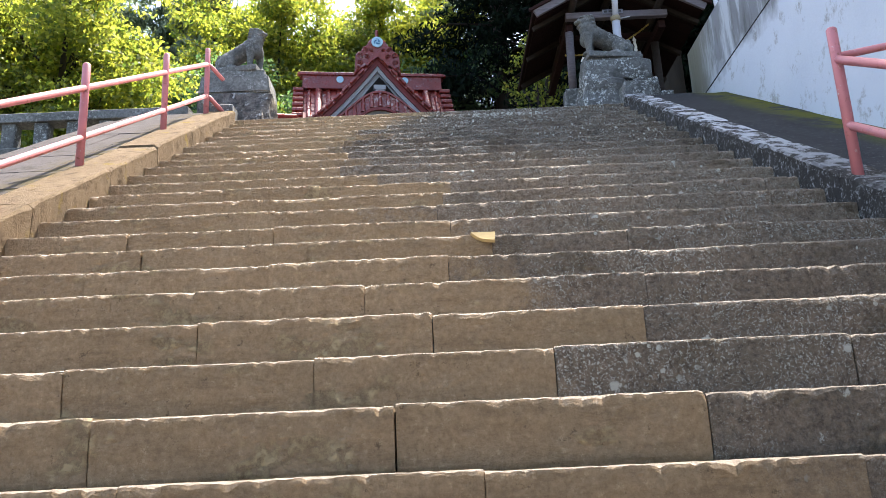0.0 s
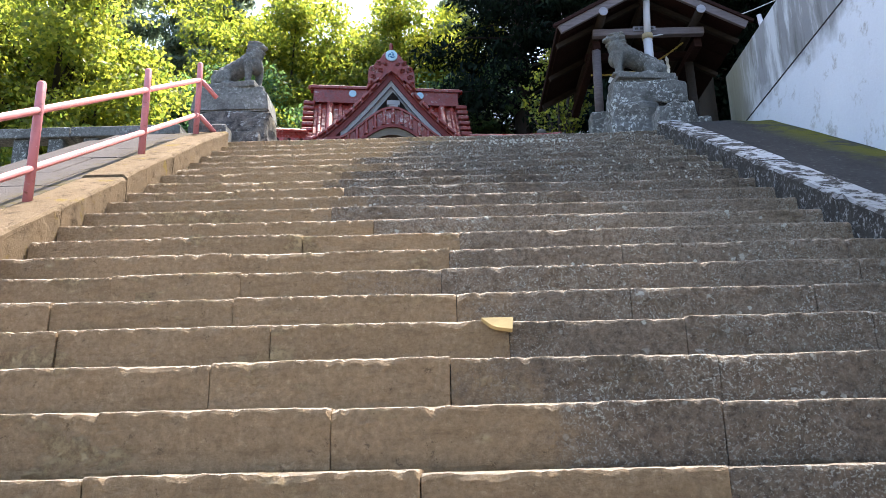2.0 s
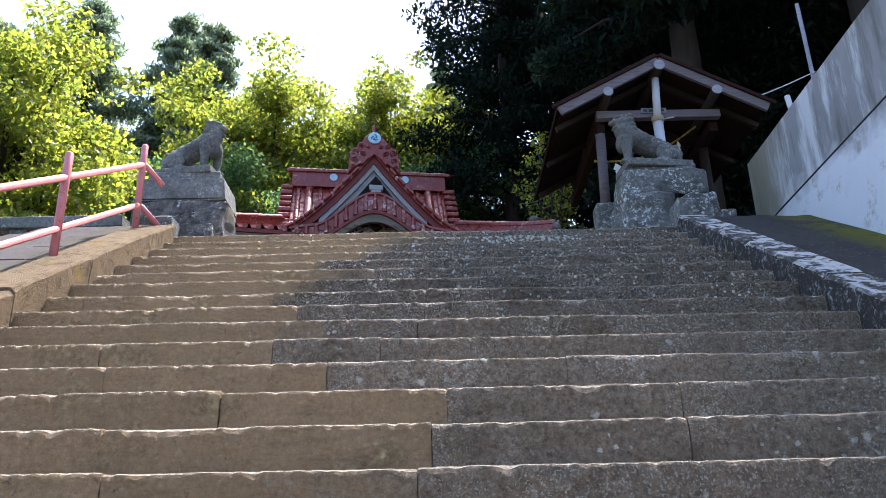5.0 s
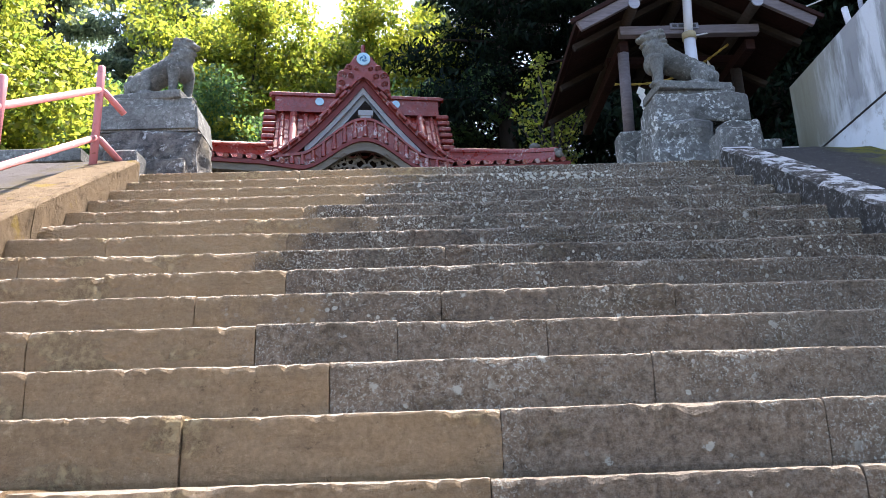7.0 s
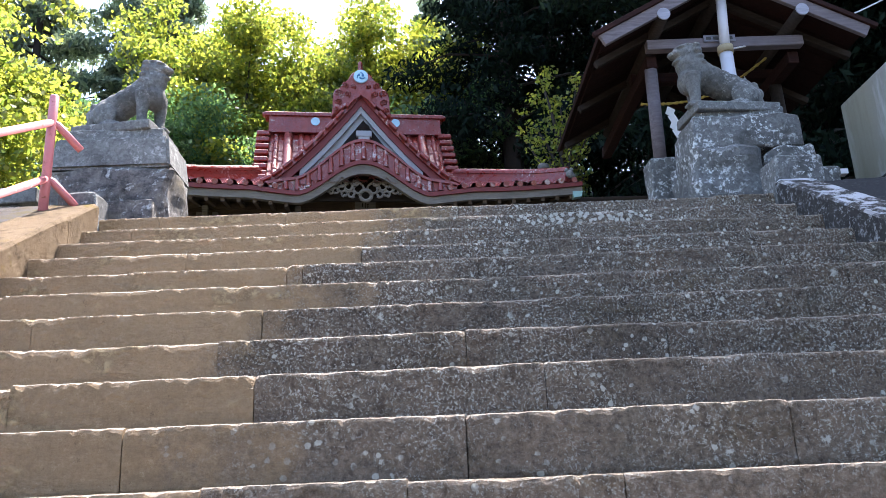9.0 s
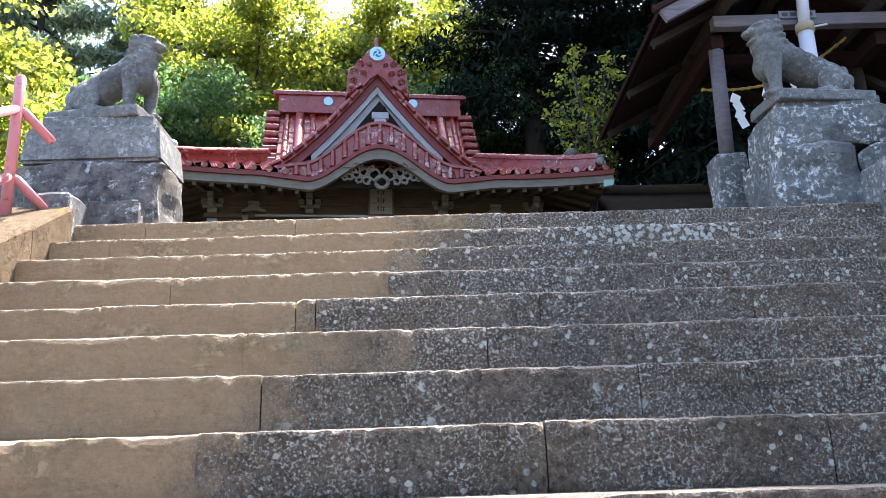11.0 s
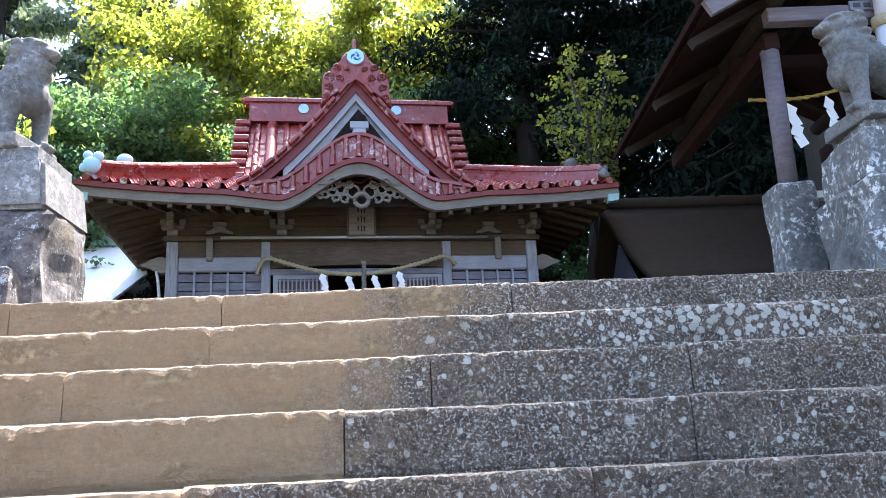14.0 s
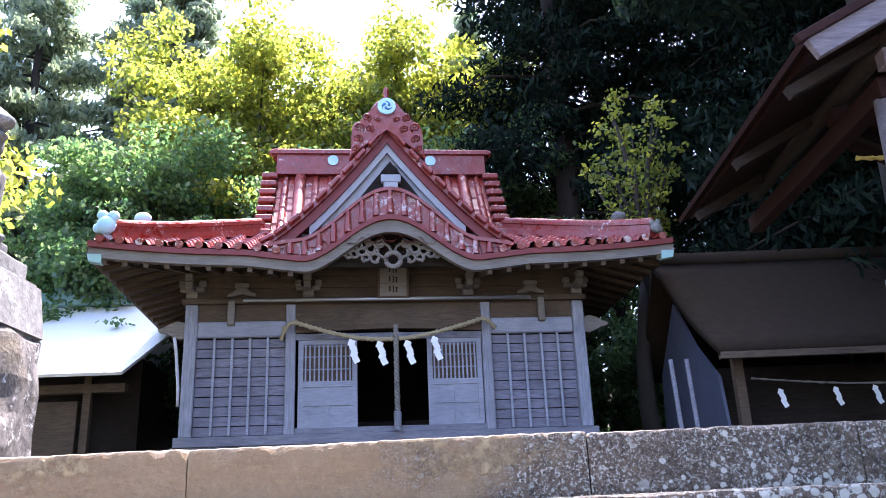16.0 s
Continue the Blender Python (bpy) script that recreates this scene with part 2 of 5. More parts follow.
def plaster(s):
    x, y, z = s.xyz()
    white = s.mix(s.noise(1.2, 5), (0.50, 0.54, 0.60), (0.66, 0.69, 0.74))
    low = s.mix(s.ramp(s.noise(3.5, 8, 0.75), [(0.56, 0.0), (0.66, 0.8)]), white, (0.25, 0.24, 0.22))
    up = s.mix(s.noise(1.5, 6), (0.15, 0.155, 0.165), (0.30, 0.31, 0.32))
    runs = s.noise(2.6, 6, 0.65, s.place(scale=(1, 1, 0.22)))
    up = s.mix(s.ramp(runs, [(0.5, 0.0), (0.6, 0.9)]), up, (0.52, 0.55, 0.58))
    up = s.mix(s.ramp(s.noise(3.3, 6, 0.65, s.place(scale=(1, 1, 0.15))), [(0.52, 0.0), (0.64, 0.7)]), up, (0.085, 0.085, 0.075))
    far = s.ramp(s.math("MULTIPLY", y, 0.1), [(0.93, 0.0), (1.02, 0.7)])
    up = s.mix(far, up, (0.24, 0.22, 0.14))
    upper = s.ramp(s.math("SUBTRACT", s.math("ADD", z, s.math("MULTIPLY", s.noise(1.8, 5), 0.9)), 6.0), [(0.35, 0.0), (0.6, 1.0)])
    s.color(s.mix(upper, low, up))
    s.rough(0.9)
    s.bump(s.noise(20, 7, 0.7), 0.35, 0.012)


def wood(s, a, b, grain=1.0, rough=0.8, along=(1.0, 9.0, 9.0)):
    g = s.ramp(s.noise(5 * grain, 7, 0.7, s.place(True, along)), [(0.28, 0.0), (0.72, 1.0)])
    v = s.noise(2.0, 4)
    c = s.mix(g, a, b)
    c = s.mix(s.ramp(v, [(0.4, 0.0), (0.75, 0.5)]), c, tuple(k * 0.55 for k in a))
    s.color(s.mix(s.math("MULTIPLY", s.info.outputs["Random"], 0.35), c, tuple(k * 0.6 for k in b)))
    s.rough(rough)
    s.set("Specular IOR Level", 0.12)
    s.bump(g, 0.35, 0.006)


def tiles(s, more=0.0):
    base = s.mix(s.noise(3, 5), (0.135, 0.014, 0.010), (0.26, 0.030, 0.018))
    base = s.mix(s.ramp(s.noise(14, 6, 0.7), [(0.5, 0.0), (0.75, 0.6)]), base, (0.055, 0.008, 0.007))
    base = s.mix(s.ramp(s.noise(5, 6, 0.7), [(0.58, 0.0), (0.70, 0.6)]), base, (0.16, 0.05, 0.025))
    worn = s.math("MULTIPLY", s.ramp(s.noise(10, 7, 0.75), [(0.57 - more, 0.0), (0.61 - more, 1.0)]), s.ramp(s.noise(1.9, 3), [(0.48 - more, 0.0), (0.60 - more, 0.85)]))
    s.color(s.mix(worn, base, (0.48, 0.41, 0.40)))
    s.rough(s.ramp(s.noise(7, 5, 0.7), [(0.38, 0.16), (0.62, 0.6)]))
    s.set("Specular IOR Level", 0.6)
    s.bump(s.noise(30, 5), 0.3, 0.008)


def rail_paint(s):
    base = s.mix(s.noise(5, 5), (0.42, 0.125, 0.135), (0.56, 0.21, 0.215))
    base = s.mix(s.ramp(s.noise(18, 6, 0.75), [(0.58, 0.0), (0.66, 0.8)]), base, (0.22, 0.07, 0.045))
    s.color(s.mix(s.ramp(s.noise(26, 5, 0.7), [(0.63, 0.0), (0.68, 0.8)]), base, (0.55, 0.50, 0.48)))
    s.rough(0.5)
    s.bump(s.noise(40, 4), 0.2, 0.004)


def foliage(name, dark, light, trans, thru=0.5, gloss=0.05):
    m = bpy.data.materials.new(name)
    m.use_nodes = True
    nt = m.node_tree
    nt.nodes.remove(nt.nodes["Principled BSDF"])
    out = nt.nodes["Material Output"]
    geo = nt.nodes.new("ShaderNodeNewGeometry")
    rmp = nt.nodes.new("ShaderNodeValToRGB")
    rmp.color_ramp.elements[0].color, rmp.color_ramp.elements[1].color = (*dark, 1), (*light, 1)
    nt.links.new(geo.outputs["Random Per Island"], rmp.inputs[0])
    dif, trl, gls = (nt.nodes.new("ShaderNodeBsdf" + k) for k in ("Diffuse", "Translucent", "Glossy"))
    gls.inputs["Roughness"].default_value = 0.45
    gls.inputs["Color"].default_value = (0.5, 0.5, 0.5, 1)
    tint = nt.nodes.new("ShaderNodeMix")
    tint.data_type, tint.blend_type = "RGBA", "MULTIPLY"
    tint.inputs[0].default_value = 1.0
    tint.inputs[7].default_value = (*trans, 1)
    nt.links.new(rmp.outputs[0], tint.inputs[6])
    nt.links.new(rmp.outputs[0], dif.inputs[0])
    nt.links.new(tint.outputs[2], trl.inputs[0])
    m1, m2 = nt.nodes.new("ShaderNodeMixShader"), nt.nodes.new("ShaderNodeMixShader")
    m1.inputs[0].default_value, m2.inputs[0].default_value = thru, gloss
    nt.links.new(dif.outputs[0], m1.inputs[1])
    nt.links.new(trl.outputs[0], m1.inputs[2])
    nt.links.new(m1.outputs[0], m2.inputs[1])
    nt.links.new(gls.outputs[0], m2.inputs[2])
    nt.links.new(m2.outputs[0], out.inputs["Surface"])
    return m


def bark(s):
    s.color(s.mix(s.noise(9, 6, 0.7, s.place(scale=(1, 1, 0.25))), (0.012, 0.010, 0.008), (0.045, 0.036, 0.030)))
    s.rough(0.95)
    s.bump(s.noise(12, 6, 0.7, s.place(scale=(1, 1, 0.25))), 0.8, 0.03)


def soil(s):
    c = s.mix(s.noise(1.2, 6), (0.04, 0.033, 0.023), (0.09, 0.075, 0.055))
    s.color(s.mix(s.ramp(s.noise(0.5, 5), [(0.5, 0.0), (0.62, 0.8)]), c, (0.06, 0.08, 0.03)))
    s.rough(0.97)
    s.bump(s.noise(9, 8, 0.75), 0.8, 0.04)


def plain(s, c, rough=0.6, var=0.25, metal=0.0, scale=6):
    s.color(s.mix(s.noise(scale, 6, 0.65), tuple(k * (1 - var) for k in c), c))
    s.rough(rough)
    s.set("Metallic", metal)
    s.set("Specular IOR Level", 0.1 if rough > 0.85 else 0.4)
    s.bump(s.noise(scale * 4, 5), 0.15, 0.005)


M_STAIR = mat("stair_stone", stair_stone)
M_CURB = mat("curb_stone", curb_stone)
M_RAMP = mat("ramp_paving", ramp_paving)
M_STONE = mat("grey_stone", lambda s: grey_stone(s, 0.62, 0.4))
M_STONE_LICHEN = mat("lichened_stone", lambda s: grey_stone(s, 0.5, 0.9))
M_STATUE = mat("statue_stone", lambda s: grey_stone(s, 0.52, 0.3))
M_ROCK = mat("dark_rock", dark_rock)
M_PLASTER = mat("weathered_plaster", plaster)
M_WOOD = mat("silvered_wood", lambda s: wood(s, (0.095, 0.094, 0.112), (0.27, 0.265, 0.305)))
M_WOOD_PALE = mat("pale_wood", lambda s: wood(s, (0.20, 0.205, 0.245), (0.37, 0.375, 0.43)))
M_WOOD_UP = mat("silvered_post", lambda s: wood(s, (0.15, 0.15, 0.175), (0.36, 0.36, 0.41), along=(9.0, 9.0, 0.8)))
M_BOARD = mat("weathered_board", lambda s: wood(s, (0.085, 0.080, 0.095), (0.26, 0.25, 0.30), 1.3, 0.85, (0.8, 6.0, 7.0)))
M_WOOD_BROWN = mat("brown_wood", lambda s: wood(s, (0.055, 0.040, 0.029), (0.135, 0.096, 0.067)))
M_WOOD_CARVED = mat("carved_wood", lambda s: wood(s, (0.12, 0.105, 0.092), (0.26, 0.23, 0.20)))
# shade under roofs and indoors is put into these two near-black woods
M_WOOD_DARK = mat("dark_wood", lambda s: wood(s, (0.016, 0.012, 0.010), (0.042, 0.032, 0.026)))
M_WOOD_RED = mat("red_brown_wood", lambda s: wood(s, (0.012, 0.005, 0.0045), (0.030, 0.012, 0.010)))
M_WOOD_FADED = mat("faded_grey_brown_wood", lambda s: wood(s, (0.085, 0.072, 0.078), (0.20, 0.175, 0.19)))
M_TILE = mat("red_roof_tile", tiles)
M_TILE_WORN = mat("flaking_red_tile", lambda s: tiles(s, 0.055))
M_RED = mat("red_painted_wood", lambda s: plain(s, (0.19, 0.020, 0.017), 0.5, 0.5))
M_RAIL = mat("pink_red_paint", rail_paint)
# white paint greyed towards blue to carry the shade on the gable
M_WHITE = mat("shaded_white_paint", lambda s: plain(s, (0.36, 0.375, 0.41), 0.75, 0.4))
M_BLUE = mat("pale_blue_glaze", lambda s: plain(s, (0.42, 0.66, 0.80), 0.4, 0.25))
M_BLUE_DEEP = mat("blue_glaze", lambda s: plain(s, (0.05, 0.20, 0.42), 0.4, 0.2))
M_TEAL = mat("teal_copper", lambda s: plain(s, (0.30, 0.48, 0.46), 0.55, 0.3, 0.0))
M_ROOF_WHITE = mat("pale_sheet_roof", lambda s: plain(s, (0.80, 0.81, 0.80), 0.35, 0.08))
M_PAPER = mat("white_paper", lambda s: plain(s, (0.80, 0.80, 0.80), 0.85, 0.06))
M_ROPE = mat("straw_rope", lambda s: plain(s, (0.36, 0.30, 0.19), 0.95, 0.4, scale=30))
M_ROPE_OLD = mat("faded_rope", lambda s: plain(s, (0.25, 0.23, 0.21), 0.95, 0.5, scale=25))
M_ROPE_YELLOW = mat("yellow_rope", lambda s: plain(s, (0.38, 0.27, 0.07), 0.9, 0.3, scale=25))
# near black for hollows, their shade being in the colour
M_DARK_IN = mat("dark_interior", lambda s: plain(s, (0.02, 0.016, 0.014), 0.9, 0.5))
M_METAL = mat("grey_metal", lambda s: plain(s, (0.42, 0.43, 0.45), 0.45, 0.2, 0.7))
M_PVC = mat("weathered_white_pole", lambda s: plain(s, (0.52, 0.52, 0.56), 0.6, 0.3, scale=9))
M_TARP = mat("blue_grey_tarp", lambda s: plain(s, (0.075, 0.083, 0.125), 0.7, 0.5, scale=3))
M_BARK_ROOF = mat("brown_bark_roof", lambda s: plain(s, (0.034, 0.024, 0.016), 0.95, 0.6, scale=8))
M_SOIL = mat("forest_soil", soil)
M_BARK = mat("tree_bark", bark)
M_WIRE = mat("dark_wire", lambda s: plain(s, (0.03, 0.03, 0.03), 0.6, 0.2))
M_LEAF_BRIGHT = foliage("bright_leaves", (0.052, 0.090, 0.022), (0.190, 0.210, 0.040), (3.0, 2.75, 1.7), 0.66)
M_LEAF_MID = foliage("broad_leaves", (0.030, 0.075, 0.040), (0.115, 0.175, 0.072), (2.4, 2.5, 1.7), 0.55)
M_LEAF_CEDAR = foliage("cedar_sprays", (0.060, 0.095, 0.070), (0.25, 0.30, 0.20), (2.2, 2.2, 1.8), 0.45)
# conifer leaves far darker than the others, with deep shade in their colour
M_LEAF_SHADED = foliage("shaded_conifer_sprays", (0.005, 0.010, 0.009), (0.017, 0.030, 0.020), (1.2, 1.3, 0.9), 0.2, 0.006)

# ---- small building tools ----


def box(bm, x0, x1, y0, y1, z0, z1, m=None):
    pts = [(x0, y0, z0), (x1, y0, z0), (x1, y1, z0), (x0, y1, z0), (x0, y0, z1), (x1, y0, z1), (x1, y1, z1), (x0, y1, z1)]
    vs = [bm.verts.new(m @ Vector(p) if m else p) for p in pts]
    for f in ((3, 2, 1, 0), (4, 5, 6, 7), (0, 1, 5, 4), (1, 2, 6, 5), (2, 3, 7, 6), (3, 0, 4, 7)):
        bm.faces.new([vs[i] for i in f])
    return vs


def tube(bm, pts, r, n=10, caps=True):
    """A round bar along pts; r: one radius or one for each point."""
    pts = [Vector(p) for p in pts]
    rs = r if isinstance(r, (list, tuple)) else [r] * len(pts)
    rings = []
    for i, p in enumerate(pts):
        d = (pts[min(i + 1, len(pts) - 1)] - pts[max(i - 1, 0)]).normalized()
        side = d.cross(Vector((0, 0, 1)) if abs(d.z) < 0.95 else Vector((0, 1, 0))).normalized()
        up = side.cross(d)
        rings.append([bm.verts.new(p + (side * math.cos(a) + up * math.sin(a)) * rs[i]) for a in (2 * math.pi * k / n for k in range(n))])
    for a, b in zip(rings, rings[1:]):
        for k in range(n):
            bm.faces.new((a[k], a[(k + 1) % n], b[(k + 1) % n], b[k]))
    if caps:
        bm.faces.new(rings[0])
        bm.faces.new(rings[-1][::-1])


def plate(bm, outline, y0, y1):
    """An upright plate: an outline of (x, z) from y0 to y1."""
    a = [bm.verts.new((x, y0, z)) for x, z in outline]
    b = [bm.verts.new((x, y1, z)) for x, z in outline]
    bm.faces.new(a)
    bm.faces.new(b[::-1])
    for i in range(len(a)):
        j = (i + 1) % len(a)
        bm.faces.new((a[j], a[i], b[i], b[j]))


def band(bm, curve_lo, curve_hi, y0, y1):
    """A curved board between two (x, z) curves of equal length, from y0 to y1."""
    rows = []
    for (xa, za), (xb, zb) in zip(curve_lo, curve_hi):
        rows.append([bm.verts.new(p) for p in ((xa, y0, za), (xb, y0, zb), (xb, y1, zb), (xa, y1, za))])
    for r0, r1 in zip(rows, rows[1:]):
        for k in range(4):
            bm.faces.new((r0[k], r1[k], r1[(k + 1) % 4], r0[(k + 1) % 4]))
    bm.faces.new(rows[0])
    bm.faces.new(rows[-1][::-1])


def blob(bm, c, r, m=None, seg=14):
    made = bmesh.ops.create_uvsphere(bm, u_segments=seg, v_segments=max(6, seg * 2 // 3), radius=1.0)
    mm = Matrix.Translation(c) @ (m if m else Matrix()) @ Matrix.Diagonal((*r, 1))
    for v in made["verts"]:
        v.co = mm @ v.co


def finish(bm, name, material, bevel=0.0, smooth=False):
    if bevel:
        bmesh.ops.bevel(bm, geom=list(bm.edges), offset=bevel, segments=1, affect="EDGES", clamp_overlap=True)
    bmesh.ops.recalc_face_normals(bm, faces=list(bm.faces))
    me = bpy.data.meshes.new(name)
    bm.to_mesh(me)
    bm.free()
    me.materials.append(material)
    if smooth:
        me.polygons.foreach_set("use_smooth", [True] * len(me.polygons))
    return me


def part(name, bm, material, parent=None, label="", bevel=0.0, smooth=False):
    ob = new(name, finish(bm, name, material, bevel, smooth))
    if parent:
        ob.parent = parent
    return tagged(ob, label)


def sheet(name, rows, material, smooth=True):
    """A surface through rows of points."""
    nv = len(rows[0])
    verts = [tuple(p) for r in rows for p in r]
    faces = [(i * nv + j, i * nv + j + 1, (i + 1) * nv + j + 1, (i + 1) * nv + j) for i in range(len(rows) - 1) for j in range(nv - 1)]
    me = bpy.data.meshes.new(name)
    me.from_pydata(verts, [], faces)
    me.materials.append(material)
    if smooth:
        me.polygons.foreach_set("use_smooth", [True] * len(me.polygons))
    return me


def thing(name, m, label, category, group="", kind=""):
    ob = new(name)
    ob.matrix_world = m
    ob.empty_display_size = 0.2
    return tagged(ob, label, category, group, kind)


def n3(x, y, z, s=1.0):
    return noise.noise(Vector((x * s, y * s, z * s)))


def rough_block(bm, x0, x1, y0, y1, z0, z1, cuts=5, amount=0.02, freq=4.0, seed=0.0):
    """A hewn block with uneven faces and worn edges."""
    start = len(bm.verts)
    tmp = bmesh.new()
    box(tmp, x0, x1, y0, y1, z0, z1)
    bmesh.ops.bevel(tmp, geom=list(tmp.edges), offset=min(x1 - x0, y1 - y0, z1 - z0) * 0.06, segments=1, affect="EDGES")
    bmesh.ops.subdivide_edges(tmp, edges=list(tmp.edges), cuts=cuts, use_grid_fill=True)
    for v in tmp.verts:
        p = v.co + Vector((seed, seed * 1.7, 0))
        v.co += Vector((n3(*p, freq), n3(p.y, p.z, p.x, freq), n3(p.z, p.x, p.y, freq))) * amount
    me = bpy.data.meshes.new("tmp")
    tmp.to_mesh(me)
    tmp.free()
    bm.from_mesh(me)
    bpy.data.meshes.remove(me)


def edge_y(i):
    return Y0 + RUN * i


def slope_z(y):
    return RISE * (y - Y0) / RUN

# ---- ground ----


def ground_z(x, y):
    if y < Y0:
        z = 0.0
    elif y < 9.6:
        z = slope_z(min(y, 9.3))
    else:
        z = TOP
    hill = max(0.0, y - 24) * 0.22 + max(0.0, x - 9) * 0.25 * min(1, max(0, (y - 6) / 10))
    return z - 0.30 + 0.30 * min(1, max(0.0, (y - 10.2) / 0.6)) - 0.02 + min(hill, 14) + (0.0 if abs(x) < 5 else 0.06 * n3(x, y, 0, 0.6))


xs = [-900, -300, -120, -60, -40, -30] + [a * 1.0 for a in range(-24, 25)] + [30, 40, 60, 120, 300, 900]
ys = [-900, -300, -100, -40, -20, -10, -5, -2, Y0] + [a * 0.5 for a in range(0, 61)] + [32, 35, 40, 50, 70, 100, 300, 900]
ground = new("ground", sheet("ground", [[(x, y, ground_z(x, y)) for x in xs] for y in ys], M_SOIL))
tagged(ground, "packed earth of the wooded shrine hill", "ground", kind="structure")

# ---- stairs: one stone after the other ----
STAIR_L, STAIR_R = -2.31, 2.36
JOINTS = {8: (-0.75, 0.13, 1.05), 9: (-0.96, -0.10, 0.79), 10: (-1.20, -0.38, 0.41, 1.39), 11: (-0.86, 0.01, 0.80, 1.53),
          12: (-1.32, -0.27, 0.90, 1.59), 13: (-1.58, -0.74, 0.09, 1.01, 1.69), 14: (-1.45, -0.61, 0.32, 1.00, 1.72),
          15: (-1.65, -0.85, 0.12, 0.87, 1.66), 16: (-1.53, -0.91, 0.05, 1.09), 17: (-1.06, 0.09, 0.99), 18: (-1.55, -0.74, 0.15, 1.07),
          19: (-1.34, -0.37, 0.68), 20: (-1.51, -0.68, -0.16, 0.39, 1.13), 21: (-1.00, 0.01, 0.98), 22: (-1.51, -0.69, 0.30),
          23: (-0.90, 0.05, 0.83), 24: (-0.80, 0.40), 25: (-0.94, -0.06), 26: (-1.60, -0.81, -0.73), 27: (-0.45, 0.54), 28: (-1.39, -0.2),
          29: (-1.01, 0.42), 30: (-1.05, 0.15)}
stairs = thing("stairs", pose(0, 0, 0), "broad flight of worn tan and lichened stone steps", "stairs", kind="structure")


def step_stone(i, x0, x1, seed):
    n = max(6, int((x1 - x0) / 0.014))
    y, z = edge_y(i), RISE * i
    low = z - RISE - 0.01
    back = y + RUN + 0.05
    rnd = random.Random(seed)
    dy, dz, tilt = rnd.uniform(-0.007, 0.007), rnd.uniform(-0.005, 0.005), rnd.uniform(-0.005, 0.005)
    gap = rnd.uniform(0.0006, 0.003)
    chips = [(rnd.uniform(x0, x1), rnd.uniform(0.012, 0.05), rnd.uniform(0.002, 0.009)) for _ in range(rnd.randint(2, 6))]
    if rnd.random() < 0.6:
        chips.append((rnd.choice((x0, x1)), rnd.uniform(0.012, 0.04), rnd.uniform(0.006, 0.02)))
    rows = []
    for a in range(n + 1):
        x = x0 + gap + (x1 - x0 - 2 * gap) * a / n
        end = min(a, n - a)
        fray = max(0.0, n3(x, i * 4.3, 6, 5) - 0.12) * 0.014 + max(0.0, n3(x, i * 2.9, 1, 38) - 0.1) * 0.013 + max(0.0, n3(x, i * 7.7, 4, 17) - 0.3) * 0.02
        worn = 0.006 + 0.003 * n3(x, i * 3.1, 0, 3) + fray * 0.6
        cut = fray + sum(d * max(0.0, 1 - abs((x - c) / w)) for c, w, d in chips) + (0.004 if end == 0 else 0.0)
        zz = z + dz + tilt * (x - x0) + 0.003 * n3(x, i, 5, 2.2) + 0.002 * n3(x, i * 2, 8, 30)
        yy = y + dy + 0.008 * n3(x, i, 1, 1.6) + 0.003 * n3(x, i, 3, 11)
        line = []
        for f in (0.0, 0.14, 0.28, 0.42, 0.56, 0.70, 0.82):
            zf = low + RISE * f
            line.append((x, yy + (0.010 if f == 0 else 0.0) + 0.006 * n3(x, zf, i, 9) + 0.004 * n3(x, zf, i + 40, 26) + 0.006 * max(0, n3(x, zf, i + 9, 15) - 0.25), zf))
        rows.append(line + [(x, yy + 0.003 * n3(x, i, 77, 24), zz - worn * 1.6 - cut * 1.3), (x, yy + worn * 0.5 + cut * 0.4, zz - worn * 0.45 - cut * 0.6),
                            (x, yy + worn * 1.6 + cut * 0.9, zz - cut * 0.08), (x, yy + 0.14, zz + 0.002 * n3(x, i, 4, 6)), (x, back, zz - 0.002)])
    verts = [p for r in rows for p in r]
    m = len(rows[0])
    faces = [(a * m + b, (a + 1) * m + b, (a + 1) * m + b + 1, a * m + b + 1) for a in range(n) for b in range(m - 1)]
    last = len(verts)
    verts += [(rows[0][0][0], back, low), (rows[-1][0][0], back, low)]
    faces.append((last, *range(0, m)))
    faces.append((last + 1, *range(n * m + m - 1, n * m - 1, -1)))
    me = bpy.data.meshes.new("stone")
    me.from_pydata(verts, [], faces)
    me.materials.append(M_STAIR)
    return me


